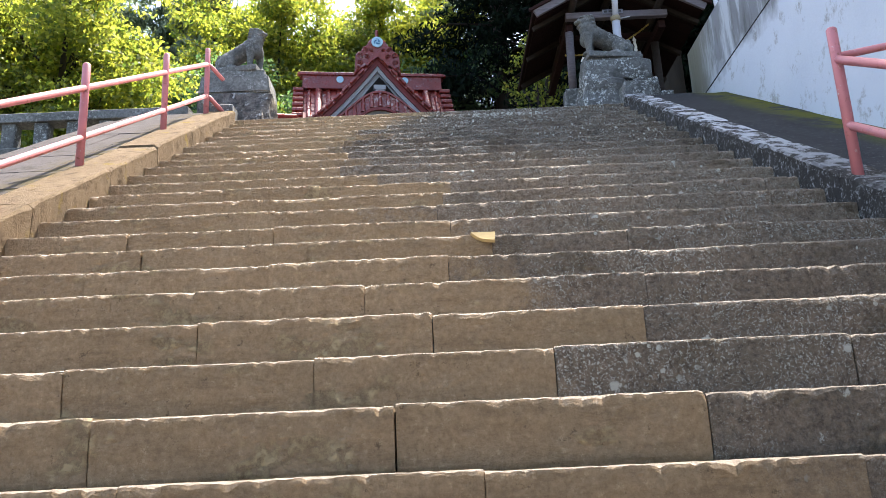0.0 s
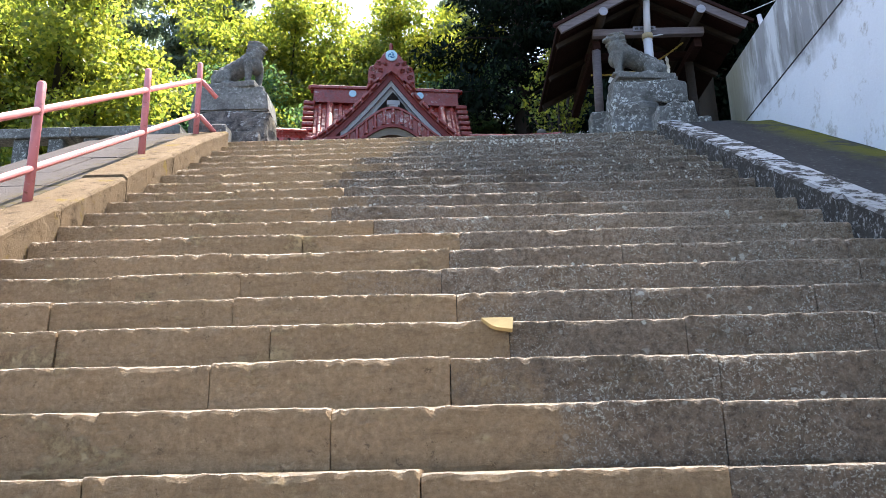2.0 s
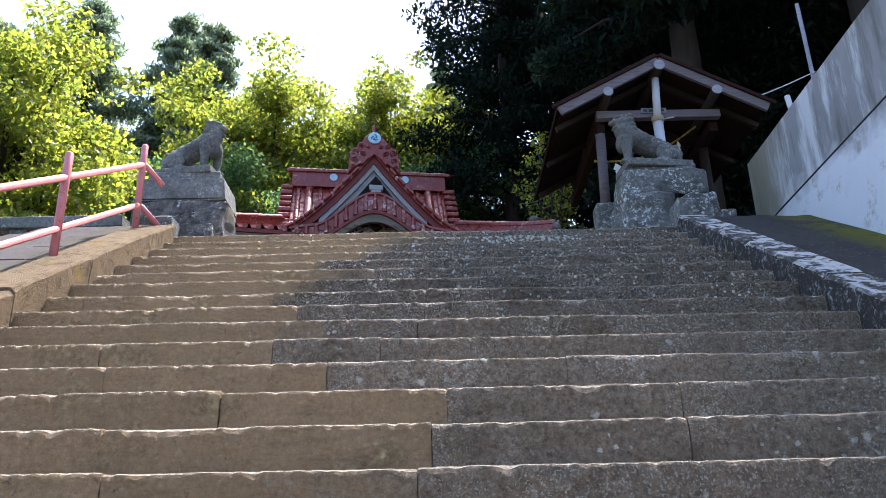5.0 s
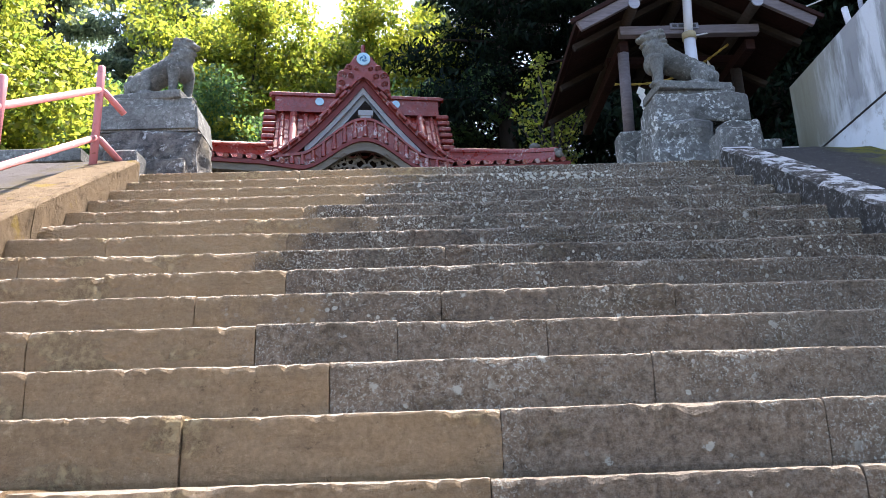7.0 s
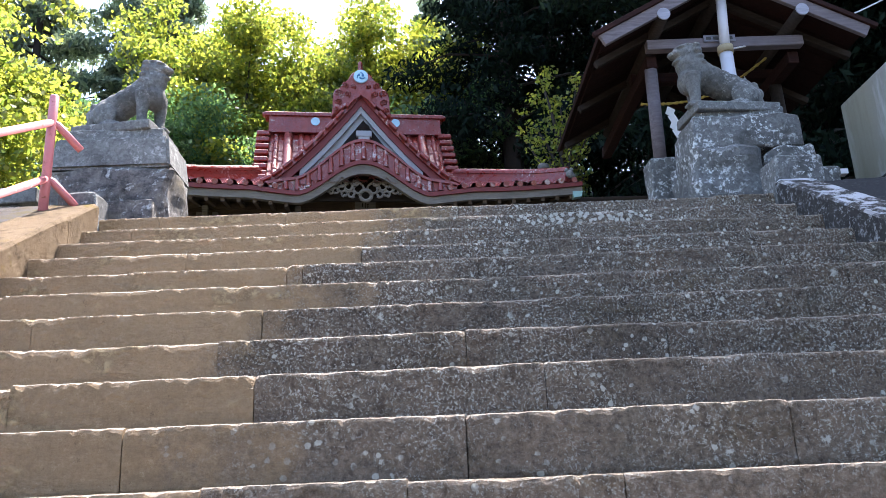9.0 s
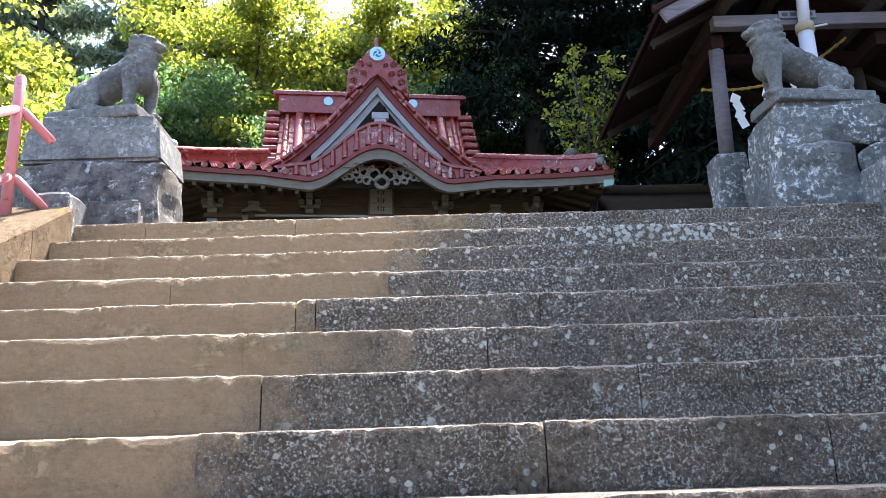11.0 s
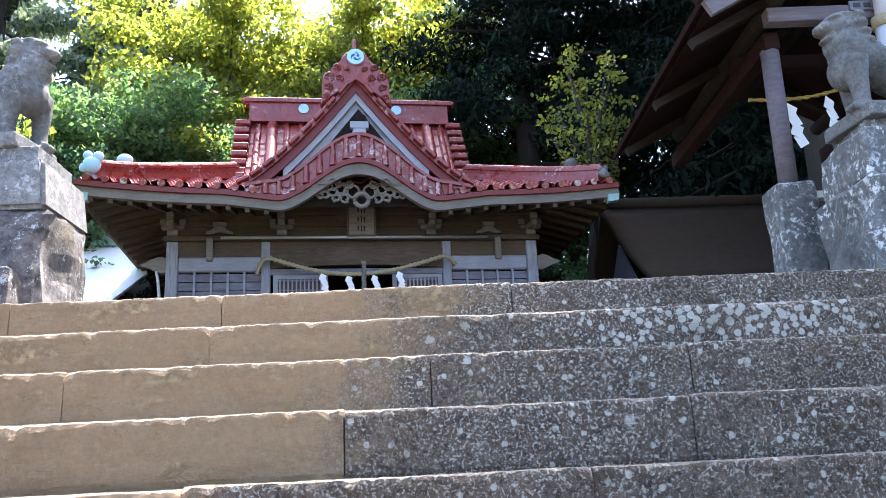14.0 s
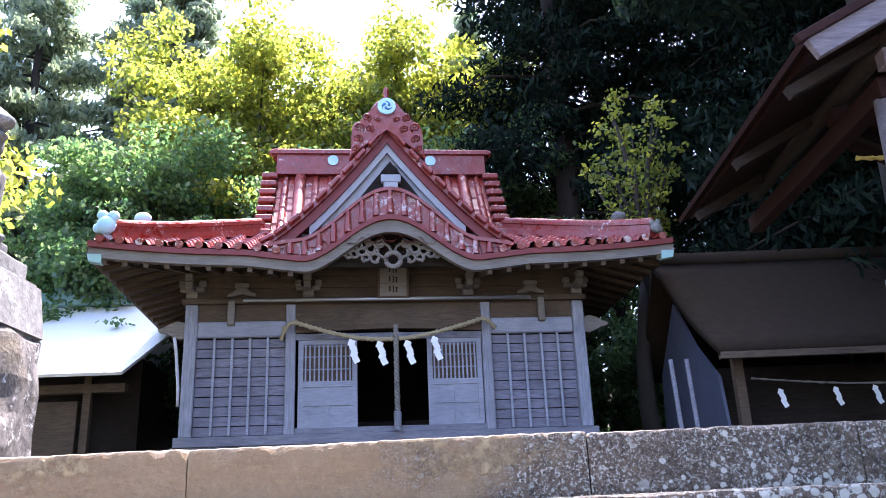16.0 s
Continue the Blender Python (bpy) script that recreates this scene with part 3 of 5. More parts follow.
def build_steps():
    rnd = random.Random(11)
    for i in range(0, STEPS + 1):
        cuts = list(JOINTS.get(i, (rnd.uniform(-0.5, 0.5),)))
        while cuts[0] > STAIR_L + 0.95:
            cuts.insert(0, cuts[0] - rnd.uniform(0.8, 1.2))
        while cuts[-1] < STAIR_R - 0.95:
            cuts.append(cuts[-1] + rnd.uniform(0.8, 1.2))
        cuts = [c for c in cuts if STAIR_L + 0.12 < c < STAIR_R - 0.12]
        ends = [STAIR_L] + cuts + [STAIR_R]
        if i == STEPS:
            ends[0], ends[-1] = -2.9, 3.2
        for k, (a, b) in enumerate(zip(ends, ends[1:])):
            ob = new("stone", step_stone(i, a, b, i * 31 + k))
            line = DARK_LINE.get(i, 1.0)
            darkness = 0.5 + (0.24 if a > line - 0.08 else -0.24 if b < line + 0.08 else 0.0) * (1.0 if i < 23 else 0.2) + rnd.uniform(-0.08, 0.08)
            ob.color = (darkness, darkness, darkness, 1.0)
            ob.parent = stairs
    bm = bmesh.new()
    for i in range(0, STEPS + 1):
        y, z = edge_y(i) + 0.02, RISE * i - 0.012
        box(bm, STAIR_L + 0.01, STAIR_R - 0.01, y + 0.02, edge_y(i + 1) + 0.04, z - 0.32, z - 0.004)
    part("bedding", bm, M_CURB, stairs, "dark mortar bed behind the steps")


def curb_course(side):
    """Sloping kerb slabs along one side of the flight."""
    x0, x1, lift = (STAIR_L - 0.36, STAIR_L, 0.14) if side < 0 else (STAIR_R, STAIR_R + 0.27, 0.13)
    root = thing("kerb", pose(0, 0, 0), "sloping tan stone kerb with crumbling inner face" if side < 0 else
                 "dark sloping stone kerb crusted with white lichen", "kerb", kind="structure")
    rnd = random.Random(5 + side)
    y = Y0 - 0.1
    while y < 9.0:
        y2 = min(9.15, y + rnd.uniform(0.85, 1.25))
        if 9.15 - y2 < 0.4:
            y2 = 9.15
        bm = bmesh.new()
        n = 14
        drop = rnd.uniform(-0.012, 0.012)
        rings = []
        for a in range(n + 1):
            yy = y + 0.004 + (y2 - y - 0.008) * a / n
            zz = slope_z(yy) + lift + drop
            e = 0.018 + (0.015 if a in (0, n) else 0) + 0.012 * max(0, n3(yy, side, 3, 8))
            w1, w2 = 0.012 * n3(yy, 1, side, 6), 0.012 * n3(yy, 7, side, 7)
            inner = x1 if side < 0 else x0
            outer = x0 if side < 0 else x1
            s = -1 if side < 0 else 1
            rings.append([bm.verts.new(p) for p in (
                (inner + w1, yy, zz - 0.62), (inner + w2 * 1.5, yy, zz - 0.16), (inner + w1, yy, zz - e),
                (inner + s * e, yy, zz + w2 * 0.3), ((inner + outer) / 2, yy, zz + 0.006 * n3(yy, 2, side, 9)),
                (outer - s * e, yy, zz + w1 * 0.3), (outer, yy, zz - e), (outer, yy, zz - 0.62))])
        for r0, r1 in zip(rings, rings[1:]):
            for k in range(8):
                bm.faces.new((r0[k], r1[k], r1[(k + 1) % 8], r0[(k + 1) % 8]))
        bm.faces.new(rings[0])
        bm.faces.new(rings[-1][::-1])
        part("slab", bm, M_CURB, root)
        y = y2
    bm = bmesh.new()
    c = (x0 + x1) / 2 + (0.02 if side < 0 else 0.05)
    rough_block(bm, c - (0.13 if side < 0 else 0.17), c + (0.13 if side < 0 else 0.17), 9.13, 9.40, TOP - 0.3, TOP + (0.17 if side < 0 else 0.25), 4, 0.015, 7, side)
    part("end_block", bm, M_STONE_LICHEN, root, "squat lichened kerb end block")
    return root


def side_ramp(name, x0, x1, lift, label):
    rows = []
    nx = 16
    for a in range(0, 56):
        y = Y0 + a * (9.7 - Y0) / 55
        rows.append([(x0 + (x1 - x0) * b / nx, y, slope_z(min(y, 9.25)) + lift + 0.012 * n3(x0 + b * 0.3, y, 0, 1.5)) for b in range(nx + 1)])
    ob = new(name, sheet(name, rows, M_RAMP))
    ob.data.polygons.foreach_set("use_smooth", [False] * len(ob.data.polygons))
    sol = ob.modifiers.new("thick", "SOLIDIFY")
    sol.thickness, sol.offset = 0.25, -1
    return tagged(ob, label, "ramp", kind="structure")


def ramp_joints(x0, x1, lift):
    """Thin raised slabs that break the sloping paving into flags."""
    root = thing("paving", pose(0, 0, 0), "sloping grey flagstones beside the steps", "paving", kind="structure")
    rnd = random.Random(3)
    y = Y0
    while y < 9.2:
        y2 = min(9.3, y + rnd.uniform(0.5, 0.75))
        x = x0
        while x < x1 - 0.05:
            x2 = min(x1, x + rnd.uniform(0.45, 0.8))
            bm = bmesh.new()
            m = Matrix.Translation((0, (y + y2) / 2, slope_z((y + y2) / 2) + lift)) @ Matrix.Rotation(math.atan(RISE / RUN), 4, "X")
            h = (y2 - y) / 2 / math.cos(math.atan(RISE / RUN)) - 0.006
            t = rnd.uniform(0.0, 0.008)
            box(bm, x + 0.005, x2 - 0.005, -h, h, -0.03, 0.012 + t, m)
            part("flagstone", bm, M_RAMP, root, bevel=0.006)
            x = x2
        y = y2


def handrail(name, posts, x, base, ext, label):
    """Pipe rail: posts with two pipes that follow the slope."""
    root = thing(name, pose(x, posts[0], slope_z(posts[0]) + base), label, "handrail")
    px, py, pz = x, posts[0], slope_z(posts[0]) + base
    for y in posts:
        bm = bmesh.new()
        b = slope_z(y) + base - pz
        tube(bm, [(0, y - py, b - 0.08), (0, y - py, b + 0.865), (0, y - py, b + 0.875)], [0.031, 0.031, 0.024], 12)
        part("post", bm, M_RAIL, root, smooth=True)
    for h in (0.67, 0.255):
        bm = bmesh.new()
        y0, y1 = ext
        tube(bm, [(0.0, y0 - py, slope_z(y0) + base - pz + h), (0.0, y1 - py, slope_z(y1) + base - pz + h)], 0.026, 12)
        part("rail", bm, M_RAIL, root, smooth=True)
    return root


build_steps()
bm = bmesh.new()
yc, zc = edge_y(14), RISE * 14
vs = [bm.verts.new(p) for p in ((0.212, yc - 0.002, zc + 0.004), (0.335, yc - 0.002, zc + 0.004), (0.329, yc - 0.034, zc - 0.048), (0.268, yc - 0.028, zc - 0.038), (0.243, yc - 0.018, zc - 0.024))]
bm.faces.new(vs)
ch = part("chip", bm, mat("fresh_break", lambda s: plain(s, (0.56, 0.42, 0.20), 0.9, 0.3, scale=30)), stairs, "fresh pale yellow break in a step edge")
so = ch.modifiers.new("thick", "SOLIDIFY")
so.thickness, so.offset = 0.02, 0.0
curb_course(-1)
curb_course(1)
tagged(side_ramp("ramp", -3.85, STAIR_L - 0.34, 0.06, "bedding of the sloping paving"), "")
ramp_joints(-3.62, STAIR_L - 0.36, 0.085)
side_ramp("ramp", STAIR_R + 0.265, 3.66, 0.10, "mossy concrete ramp beside the steps, darkened for tree shade")
r1 = handrail("handrail", [1.05, 2.65, 4.25, 5.85, 7.6, 9.0], -2.62, 0.10, (0.2, 9.0), "pink-red painted pipe handrail beside the steps")
for h in (0.67, 0.255):
    bm = bmesh.new()
    o = Vector((0, 9.0 - 1.05, slope_z(9.0) - slope_z(1.05) + h))
    tube(bm, [o, o + Vector((0.03, 0.03, -0.01)), o + Vector((0.17, 0.10, -0.17))], 0.026, 10)
    part("end_rail", bm, M_RAIL, r1, smooth=True)
r2 = handrail("handrail", [1.2, 2.8, 4.44], 2.43, 0.18, (0.0, 4.44), "short pink-red pipe handrail with chipped paint")
bm = bmesh.new()
o = Vector((0, 4.44 - 1.2, slope_z(4.44) - slope_z(1.2) + 0.69))
tube(bm, [o, o + Vector((0.35, -0.1, 0.02)), o + Vector((0.7, -0.3, -0.1))], 0.022, 10)
part("cross_rail", bm, M_RAIL, r2, smooth=True)

# stone balustrade on the terrace edge
fence = thing("balustrade", pose(-3.1, 10.0, TOP), "weathered grey stone balustrade with short posts", "balustrade")
for k in range(9):
    bm = bmesh.new()
    x = -0.25 - k * 0.42
    box(bm, x - 0.09, x + 0.09, -0.09, 0.09, 0.0, 0.40)
    part("baluster", bm, M_STONE_LICHEN, fence, bevel=0.012)
for k in range(3):
    bm = bmesh.new()
    rough_block(bm, -1.32 - k * 1.32, -0.01 - k * 1.32, -0.13, 0.13, 0.395, 0.52, 4, 0.008, 6, k)
    part("coping_stone", bm, M_STONE, fence)
bm = bmesh.new()
rough_block(bm, -4.0, 0.0, -0.16, 0.16, -0.30, 0.03, 3, 0.01, 4)
part("plinth", bm, M_STONE, fence)

# ---- plastered wall beside the right ramp ----
wall = thing("wall_right", pose(3.6, 6.0, 3.0), "tall weathered white plaster retaining wall with dark runs", "wall", kind="structure")
bm = bmesh.new()
box(bm, 0.0, 0.5, -16.0, 4.36, -3.6, 3.10)
part("lower_wall", bm, M_PLASTER, wall, bevel=0.01)
bm = bmesh.new()
box(bm, 0.012, 0.5, -16.0, 4.36, 3.108, 3.95)
part("upper_wall", bm, M_PLASTER, wall, bevel=0.012)
bm = bmesh.new()
box(bm, 0.03, 0.49, -16.0, 4.35, 3.095, 3.115)
part("joint", bm, M_DARK_IN, wall, "dark open joint between the pours")
# thin bar added to make the joint read as a dark line
bm = bmesh.new()
tube(bm, [(0.006, -16, 3.103), (0.006, 4.3, 3.103)], 0.012, 6)
part("conduit", bm, M_WIRE, wall, "thin dark bar drawn along the joint")
for y, h in ((3.3, 0.22),):
    bm = bmesh.new()
    tube(bm, [(0.12, y, 3.9), (0.09, y, 3.95 + h)], 0.028, 10)
    p = part("pipe", bm, M_PVC, wall, "grey pipe stub standing on the wall", smooth=True)

# ---- guardian dogs ----


def guardian(name, m, label):
    """Seated stone dog, facing local +x, base at z = 0."""
    bm = bmesh.new()
    R = Matrix.Rotation
    # sloping back, deep chest, short neck
    for x, z, r, w in ((-0.25, 0.13, 0.115, 0.125), (-0.19, 0.185, 0.125, 0.13), (-0.11, 0.225, 0.125, 0.125), (-0.03, 0.265, 0.122, 0.118),
                       (0.05, 0.30, 0.125, 0.12), (0.13, 0.34, 0.13, 0.125), (0.19, 0.385, 0.125, 0.118), (0.225, 0.44, 0.108, 0.105)):
        blob(bm, (x, 0.0, z), (r, w, r))
    blob(bm, (0.235, 0.0, 0.285), (0.095, 0.112, 0.115))
    # square head with heavy brow, open muzzle and flat crown
    blob(bm, (0.235, 0.0, 0.525), (0.105, 0.094, 0.085))
    blob(bm, (0.325, 0.0, 0.532), (0.058, 0.066, 0.034), R(radians(8), 4, "Y"))
    blob(bm, (0.372, 0.0, 0.528), (0.020, 0.036, 0.022))
    blob(bm, (0.315, 0.0, 0.468), (0.050, 0.054, 0.018), R(radians(14), 4, "Y"))
    blob(bm, (0.290, 0.0, 0.578), (0.060, 0.088, 0.020), R(radians(10), 4, "Y"))
    blob(bm, (0.225, 0.0, 0.603), (0.092, 0.078, 0.022), R(radians(4), 4, "Y"))
    # curled mane in rows
    for k in range(4):
        for q in range(9):
            a = radians(-110 + 220 * q / 8)
            blob(bm, (0.155 - 0.012 * k + 0.05 * (1 - math.cos(a)) * 0.5, 0.105 * math.sin(a), 0.575 - 0.052 * k - 0.012 * math.cos(a)), (0.026, 0.024, 0.019), None, 8)
    for s in (-1, 1):
        x = 0.175 if s < 0 else 0.255
        tube(bm, [(x - 0.015, s * 0.075, 0.31), (x - 0.005, s * 0.082, 0.18), (x - 0.008, s * 0.084, 0.09), (x, s * 0.084, 0.0)], [0.072, 0.053, 0.043, 0.048], 12)
        for q in (-1, 0, 1):
            blob(bm, (x + 0.045, s * 0.084 + q * 0.028, 0.020), (0.040, 0.018, 0.024), None, 8)
        blob(bm, (-0.165, s * 0.105, 0.125), (0.105, 0.052, 0.115), R(radians(-20), 4, "Y"))
        blob(bm, (-0.10, s * 0.122, 0.026), (0.105, 0.040, 0.032))
        blob(bm, (0.17, s * 0.092, 0.535), (0.034, 0.020, 0.050), R(radians(20), 4, "Y"))
    # upright curled tail
    for x, z, r in ((-0.335, 0.09, 0.055), (-0.35, 0.17, 0.050), (-0.325, 0.24, 0.042)):
        blob(bm, (x, 0.0, z), (r, r * 1.3, r * 1.2))
    rough_block(bm, -0.42, 0.30, -0.19, 0.19, -0.07, 0.012, 4, 0.006, 6)
    me = finish(bm, name, M_STATUE)
    ob = new(name, me)
    re = ob.modifiers.new("remesh", "REMESH")
    re.mode, re.voxel_size, re.use_smooth_shade = "VOXEL", 0.009, True
    sm = ob.modifiers.new("soft", "SMOOTH")
    sm.factor, sm.iterations = 0.5, 2
    ob.matrix_world = m
    return tagged(ob, label, "statue", group="guardian statues")


def pedestal_left():
    root = thing("pedestal", pose(-2.46, 9.88, TOP), "two-tier stone pedestal with rough lichened base", "pedestal")
    bm = bmesh.new()
    rough_block(bm, -0.46, 0.47, -0.28, 0.27, -0.3, 0.56, 10, 0.045, 4.5, 2.0)
    part("base_block", bm, M_ROCK, root, "dark rough base block mottled with lichen")
    bm = bmesh.new()
    vs = box(bm, -0.46, 0.46, -0.27, 0.26, 0.55, 0.81)
    for v in vs[4:]:
        v.co.x *= 0.93
        v.co.y *= 0.93
    bmesh.ops.bevel(bm, geom=list(bm.edges), offset=0.02, segments=2, affect="EDGES")
    part("upper_block", bm, M_STONE, root, "smooth grey dressed upper block")
    bm = bmesh.new()
    rough_block(bm, -0.36, 0.37, -0.2, 0.2, 0.805, 0.90, 4, 0.008, 5, 4.0)
    part("top_slab", bm, M_STONE, root)
    bm = bmesh.new()
    rough_block(bm, 0.08, 0.40, -0.42, -0.28, -0.05, 0.22, 5, 0.025, 5, 8.0)
    part("foot_stone", bm, M_ROCK, root)
    return root


def pedestal_right():
    root = thing("pedestal", pose(2.47, 10.05, TOP), "stacked rough boulders serving as a lichened pedestal", "pedestal")
    for name, b, a, sd in (("lower_rock", (-0.47, 0.10, -0.36, 0.20, -0.3, 0.585), 0.045, 1.0), ("lower_rock", (0.11, 0.50, -0.33, 0.20, -0.3, 0.56), 0.06, 3.0),
                           ("side_rock", (0.46, 0.72, -0.28, 0.3, -0.2, 0.44), 0.07, 6.0),
                           ("upper_rock", (-0.42, 0.46, -0.31, 0.19, 0.575, 0.86), 0.03, 9.0), ("top_rock", (-0.33, 0.38, -0.22, 0.17, 0.845, 0.965), 0.02, 12.0)):
        bm = bmesh.new()
        rough_block(bm, *b, 10, a, 5.0, sd)
        part(name, bm, M_STONE_LICHEN, root)
    return root


pedestal_left()
guardian("guardian_dog", pose(-2.43, 9.86, TOP + 0.955, 0, 0, -8) @ Matrix.Diagonal((0.90, 0.95, 0.97, 1)), "seated grey stone guardian dog on a tall pedestal")
pedestal_right()
guardian("guardian_dog", pose(2.40, 10.0, TOP + 1.0, 0, 0, 187) @ Matrix.Diagonal((1.0, 1.1, 1.0, 1)), "seated lichen-flecked stone guardian dog on boulders")
slab = thing("stone_post", pose(2.03, 10.61, TOP), "short square stone footing post mottled with lichen", "stone post")
bm = bmesh.new()
rough_block(bm, -0.12, 0.12, -0.12, 0.12, -0.2, 0.83, 6, 0.016, 5, 3)
part("shaft", bm, M_STONE_LICHEN, slab)

# ---- water pavilion ----


def pavilion():
    root = thing("pavilion", pose(2.72, 10.25, TOP), "open gabled wooden pavilion, red-brown boards darkened for roof shade", "pavilion")
    L, W, ez, az = 2.4, 1.15, 1.88, 2.50
    pitch = math.atan2(az - ez, W)
    for s in (-1, 1):
        for k in range(9):
            bm = bmesh.new()
            y0 = k * L / 9
            vs = [(0, y0, az), (s * W, y0, ez), (s * W, y0 + L / 9 - 0.006, ez), (0, y0 + L / 9 - 0.006, az)]
            lo = [bm.verts.new(p) for p in vs]
            hi = [bm.verts.new((x, y, z + 0.03)) for x, y, z in vs]
            bm.faces.new(lo)
            bm.faces.new(hi[::-1])
            for i in range(4):
                bm.faces.new((lo[i], lo[(i + 1) % 4], hi[(i + 1) % 4], hi[i]))
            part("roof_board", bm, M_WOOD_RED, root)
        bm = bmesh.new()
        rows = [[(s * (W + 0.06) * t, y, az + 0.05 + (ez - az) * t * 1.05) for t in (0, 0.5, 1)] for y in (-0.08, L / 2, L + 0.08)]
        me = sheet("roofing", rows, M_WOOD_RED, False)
        ob = new("roofing", me)
        ob.parent = root
        so = ob.modifiers.new("thick", "SOLIDIFY")
        so.thickness, so.offset = 0.03, 0
        bm.free()
        bm = bmesh.new()
        ln = math.hypot(W, az - ez) + 0.05
        m = Matrix.Translation((0, -0.05, az + 0.0)) @ Matrix.Rotation(s * pitch, 4, "Y")
        box(bm, 0 if s > 0 else -ln, ln if s > 0 else 0, -0.02, 0.025, -0.075, 0.035, m)
        part("bargeboard", bm, M_WOOD_FADED, root, "faded brown bargeboard", bevel=0.004)
        bm = bmesh.new()
        box(bm, 0 if s > 0 else -ln - 0.05, ln + 0.05 if s > 0 else 0, -0.045, 0.0, 0.03, 0.075, m)
        part("verge_strip", bm, M_WOOD_RED, root, "dark red verge strip", bevel=0.004)
        for d in (0.62,):
            bm = bmesh.new()
            z = az - (az - ez) * d / W - 0.10
            tube(bm, [(s * d, -0.08, z), (s * d, L, z)], 0.055, 14)
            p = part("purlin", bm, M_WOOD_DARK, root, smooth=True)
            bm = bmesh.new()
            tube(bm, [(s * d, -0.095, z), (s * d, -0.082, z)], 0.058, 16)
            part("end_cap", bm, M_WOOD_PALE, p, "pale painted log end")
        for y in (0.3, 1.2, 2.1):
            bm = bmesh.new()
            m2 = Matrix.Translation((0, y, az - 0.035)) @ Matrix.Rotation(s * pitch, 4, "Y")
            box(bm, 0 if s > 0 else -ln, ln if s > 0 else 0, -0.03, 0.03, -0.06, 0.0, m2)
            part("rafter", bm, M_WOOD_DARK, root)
    bm = bmesh.new()
    tube(bm, [(0, -0.08, az - 0.09), (0, L, az - 0.09)], 0.06, 14)
    p = part("ridge_beam", bm, M_WOOD_DARK, root, smooth=True)
    bm = bmesh.new()
    tube(bm, [(0, -0.095, az - 0.09), (0, -0.082, az - 0.09)], 0.064, 16)
    part("end_cap", bm, M_WOOD_PALE, p, "pale painted log end")
    # front tie beam faded, rear one near black for the roof's shade
    for y, mm in ((0.22, M_WOOD_FADED), (0.85, M_WOOD_RED)):
        bm = bmesh.new()
        box(bm, -0.72, 0.72, y - 0.045, y + 0.045, 1.87, 1.97)
        part("tie_beam", bm, mm, root, bevel=0.006)
    for s in (-1, 1):
        bm = bmesh.new()
        box(bm, s * 0.66 - 0.05, s * 0.66 + 0.05, 0.30, 2.4, 1.75, 1.87)
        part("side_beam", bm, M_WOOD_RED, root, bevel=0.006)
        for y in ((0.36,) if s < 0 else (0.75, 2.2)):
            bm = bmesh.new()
            # left pillar faded, the right ones in the shade-dark wood
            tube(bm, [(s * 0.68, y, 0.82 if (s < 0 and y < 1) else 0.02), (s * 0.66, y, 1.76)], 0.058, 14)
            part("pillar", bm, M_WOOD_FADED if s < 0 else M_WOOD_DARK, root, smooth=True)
    return root


pavilion()
pole = thing("pole", pose(2.68, 10.36, TOP), "weathered white pole standing behind the guardian dog", "pole")
bm = bmesh.new()
tube(bm, [(0, 0, 0), (0, 0, 1.82)], 0.058, 14)
part("lower_shaft", bm, M_PVC, pole, smooth=True)
bm = bmesh.new()
tube(bm, [(0, 0, 1.80), (0.03, -0.01, 2.34)], 0.045, 14)
part("upper_shaft", bm, M_PVC, pole, smooth=True)
bm = bmesh.new()
tube(bm, [(0, 0, 1.76), (0, 0, 1.83)], 0.070, 14)
part("binding", bm, M_ROPE, pole, "straw rope binding", smooth=True)
bm = bmesh.new()
box(bm, -0.16, 0.13, 0.050, 0.064, 1.92, 1.985)
sg = part("sign", bm, M_WOOD, pole, "small pale sign plate")
for k in range(4):
    bm = bmesh.new()
    box(bm, -0.14 + k * 0.066, -0.095 + k * 0.066, 0.046, 0.0495, 1.938, 1.967)
    part("letter_bar", bm, M_WIRE, sg, "dark unreadable lettering")
bm = bmesh.new()
a, b = Vector((2.7, 10.36, TOP + 1.80)), Vector((5.10, 11.27, TOP + 3.0))
tube(bm, [a.lerp(b, t / 10) - Vector((0, 0, 0.10 * math.sin(math.pi * t / 10))) for t in range(11)], 0.008, 6)
tagged(part("wire", bm, M_PVC, None, "thin pale wire strung to the wall"), category="wire")
mast = thing("mast", pose(5.10, 11.3, TOP), "slim pale pole behind the plaster wall", "pole")
bm = bmesh.new()
tube(bm, [(0, 0, -0.1), (-0.03, 0, 4.1)], 0.027, 10)
part("shaft", bm, M_WOOD_PALE, mast, smooth=True)
bm = bmesh.new()
box(bm, 2.9, 4.6, 12.2, 12.3, TOP + 1.28, TOP + 1.34)
tagged(part("bar", bm, M_PVC, None, "pale horizontal bar under the pavilion roof"), category="bar")


def shide(root, x, y, z, s=1.0, yaw=0.0):
    """Folded zigzag paper streamer hanging from (x, y, z)."""
    bm = bmesh.new()
    m = Matrix.Translation((x, y, z)) @ Matrix.Rotation(yaw, 4, "Z") @ Matrix.Scale(s, 4)
    for k in range(4):
        dx = -0.035 * (k % 2) + 0.02 * k
        dz = -0.02 - k * 0.075
        m2 = m @ Matrix.Translation((dx, 0.008 * k, dz)) @ Matrix.Rotation(radians(-28 if k % 2 else 24), 4, "Y")
        box(bm, -0.045, 0.045, -0.0015, 0.0015, -0.10, 0.0, m2)
    return part("paper_streamer", bm, M_PAPER, root, "folded white paper streamer")


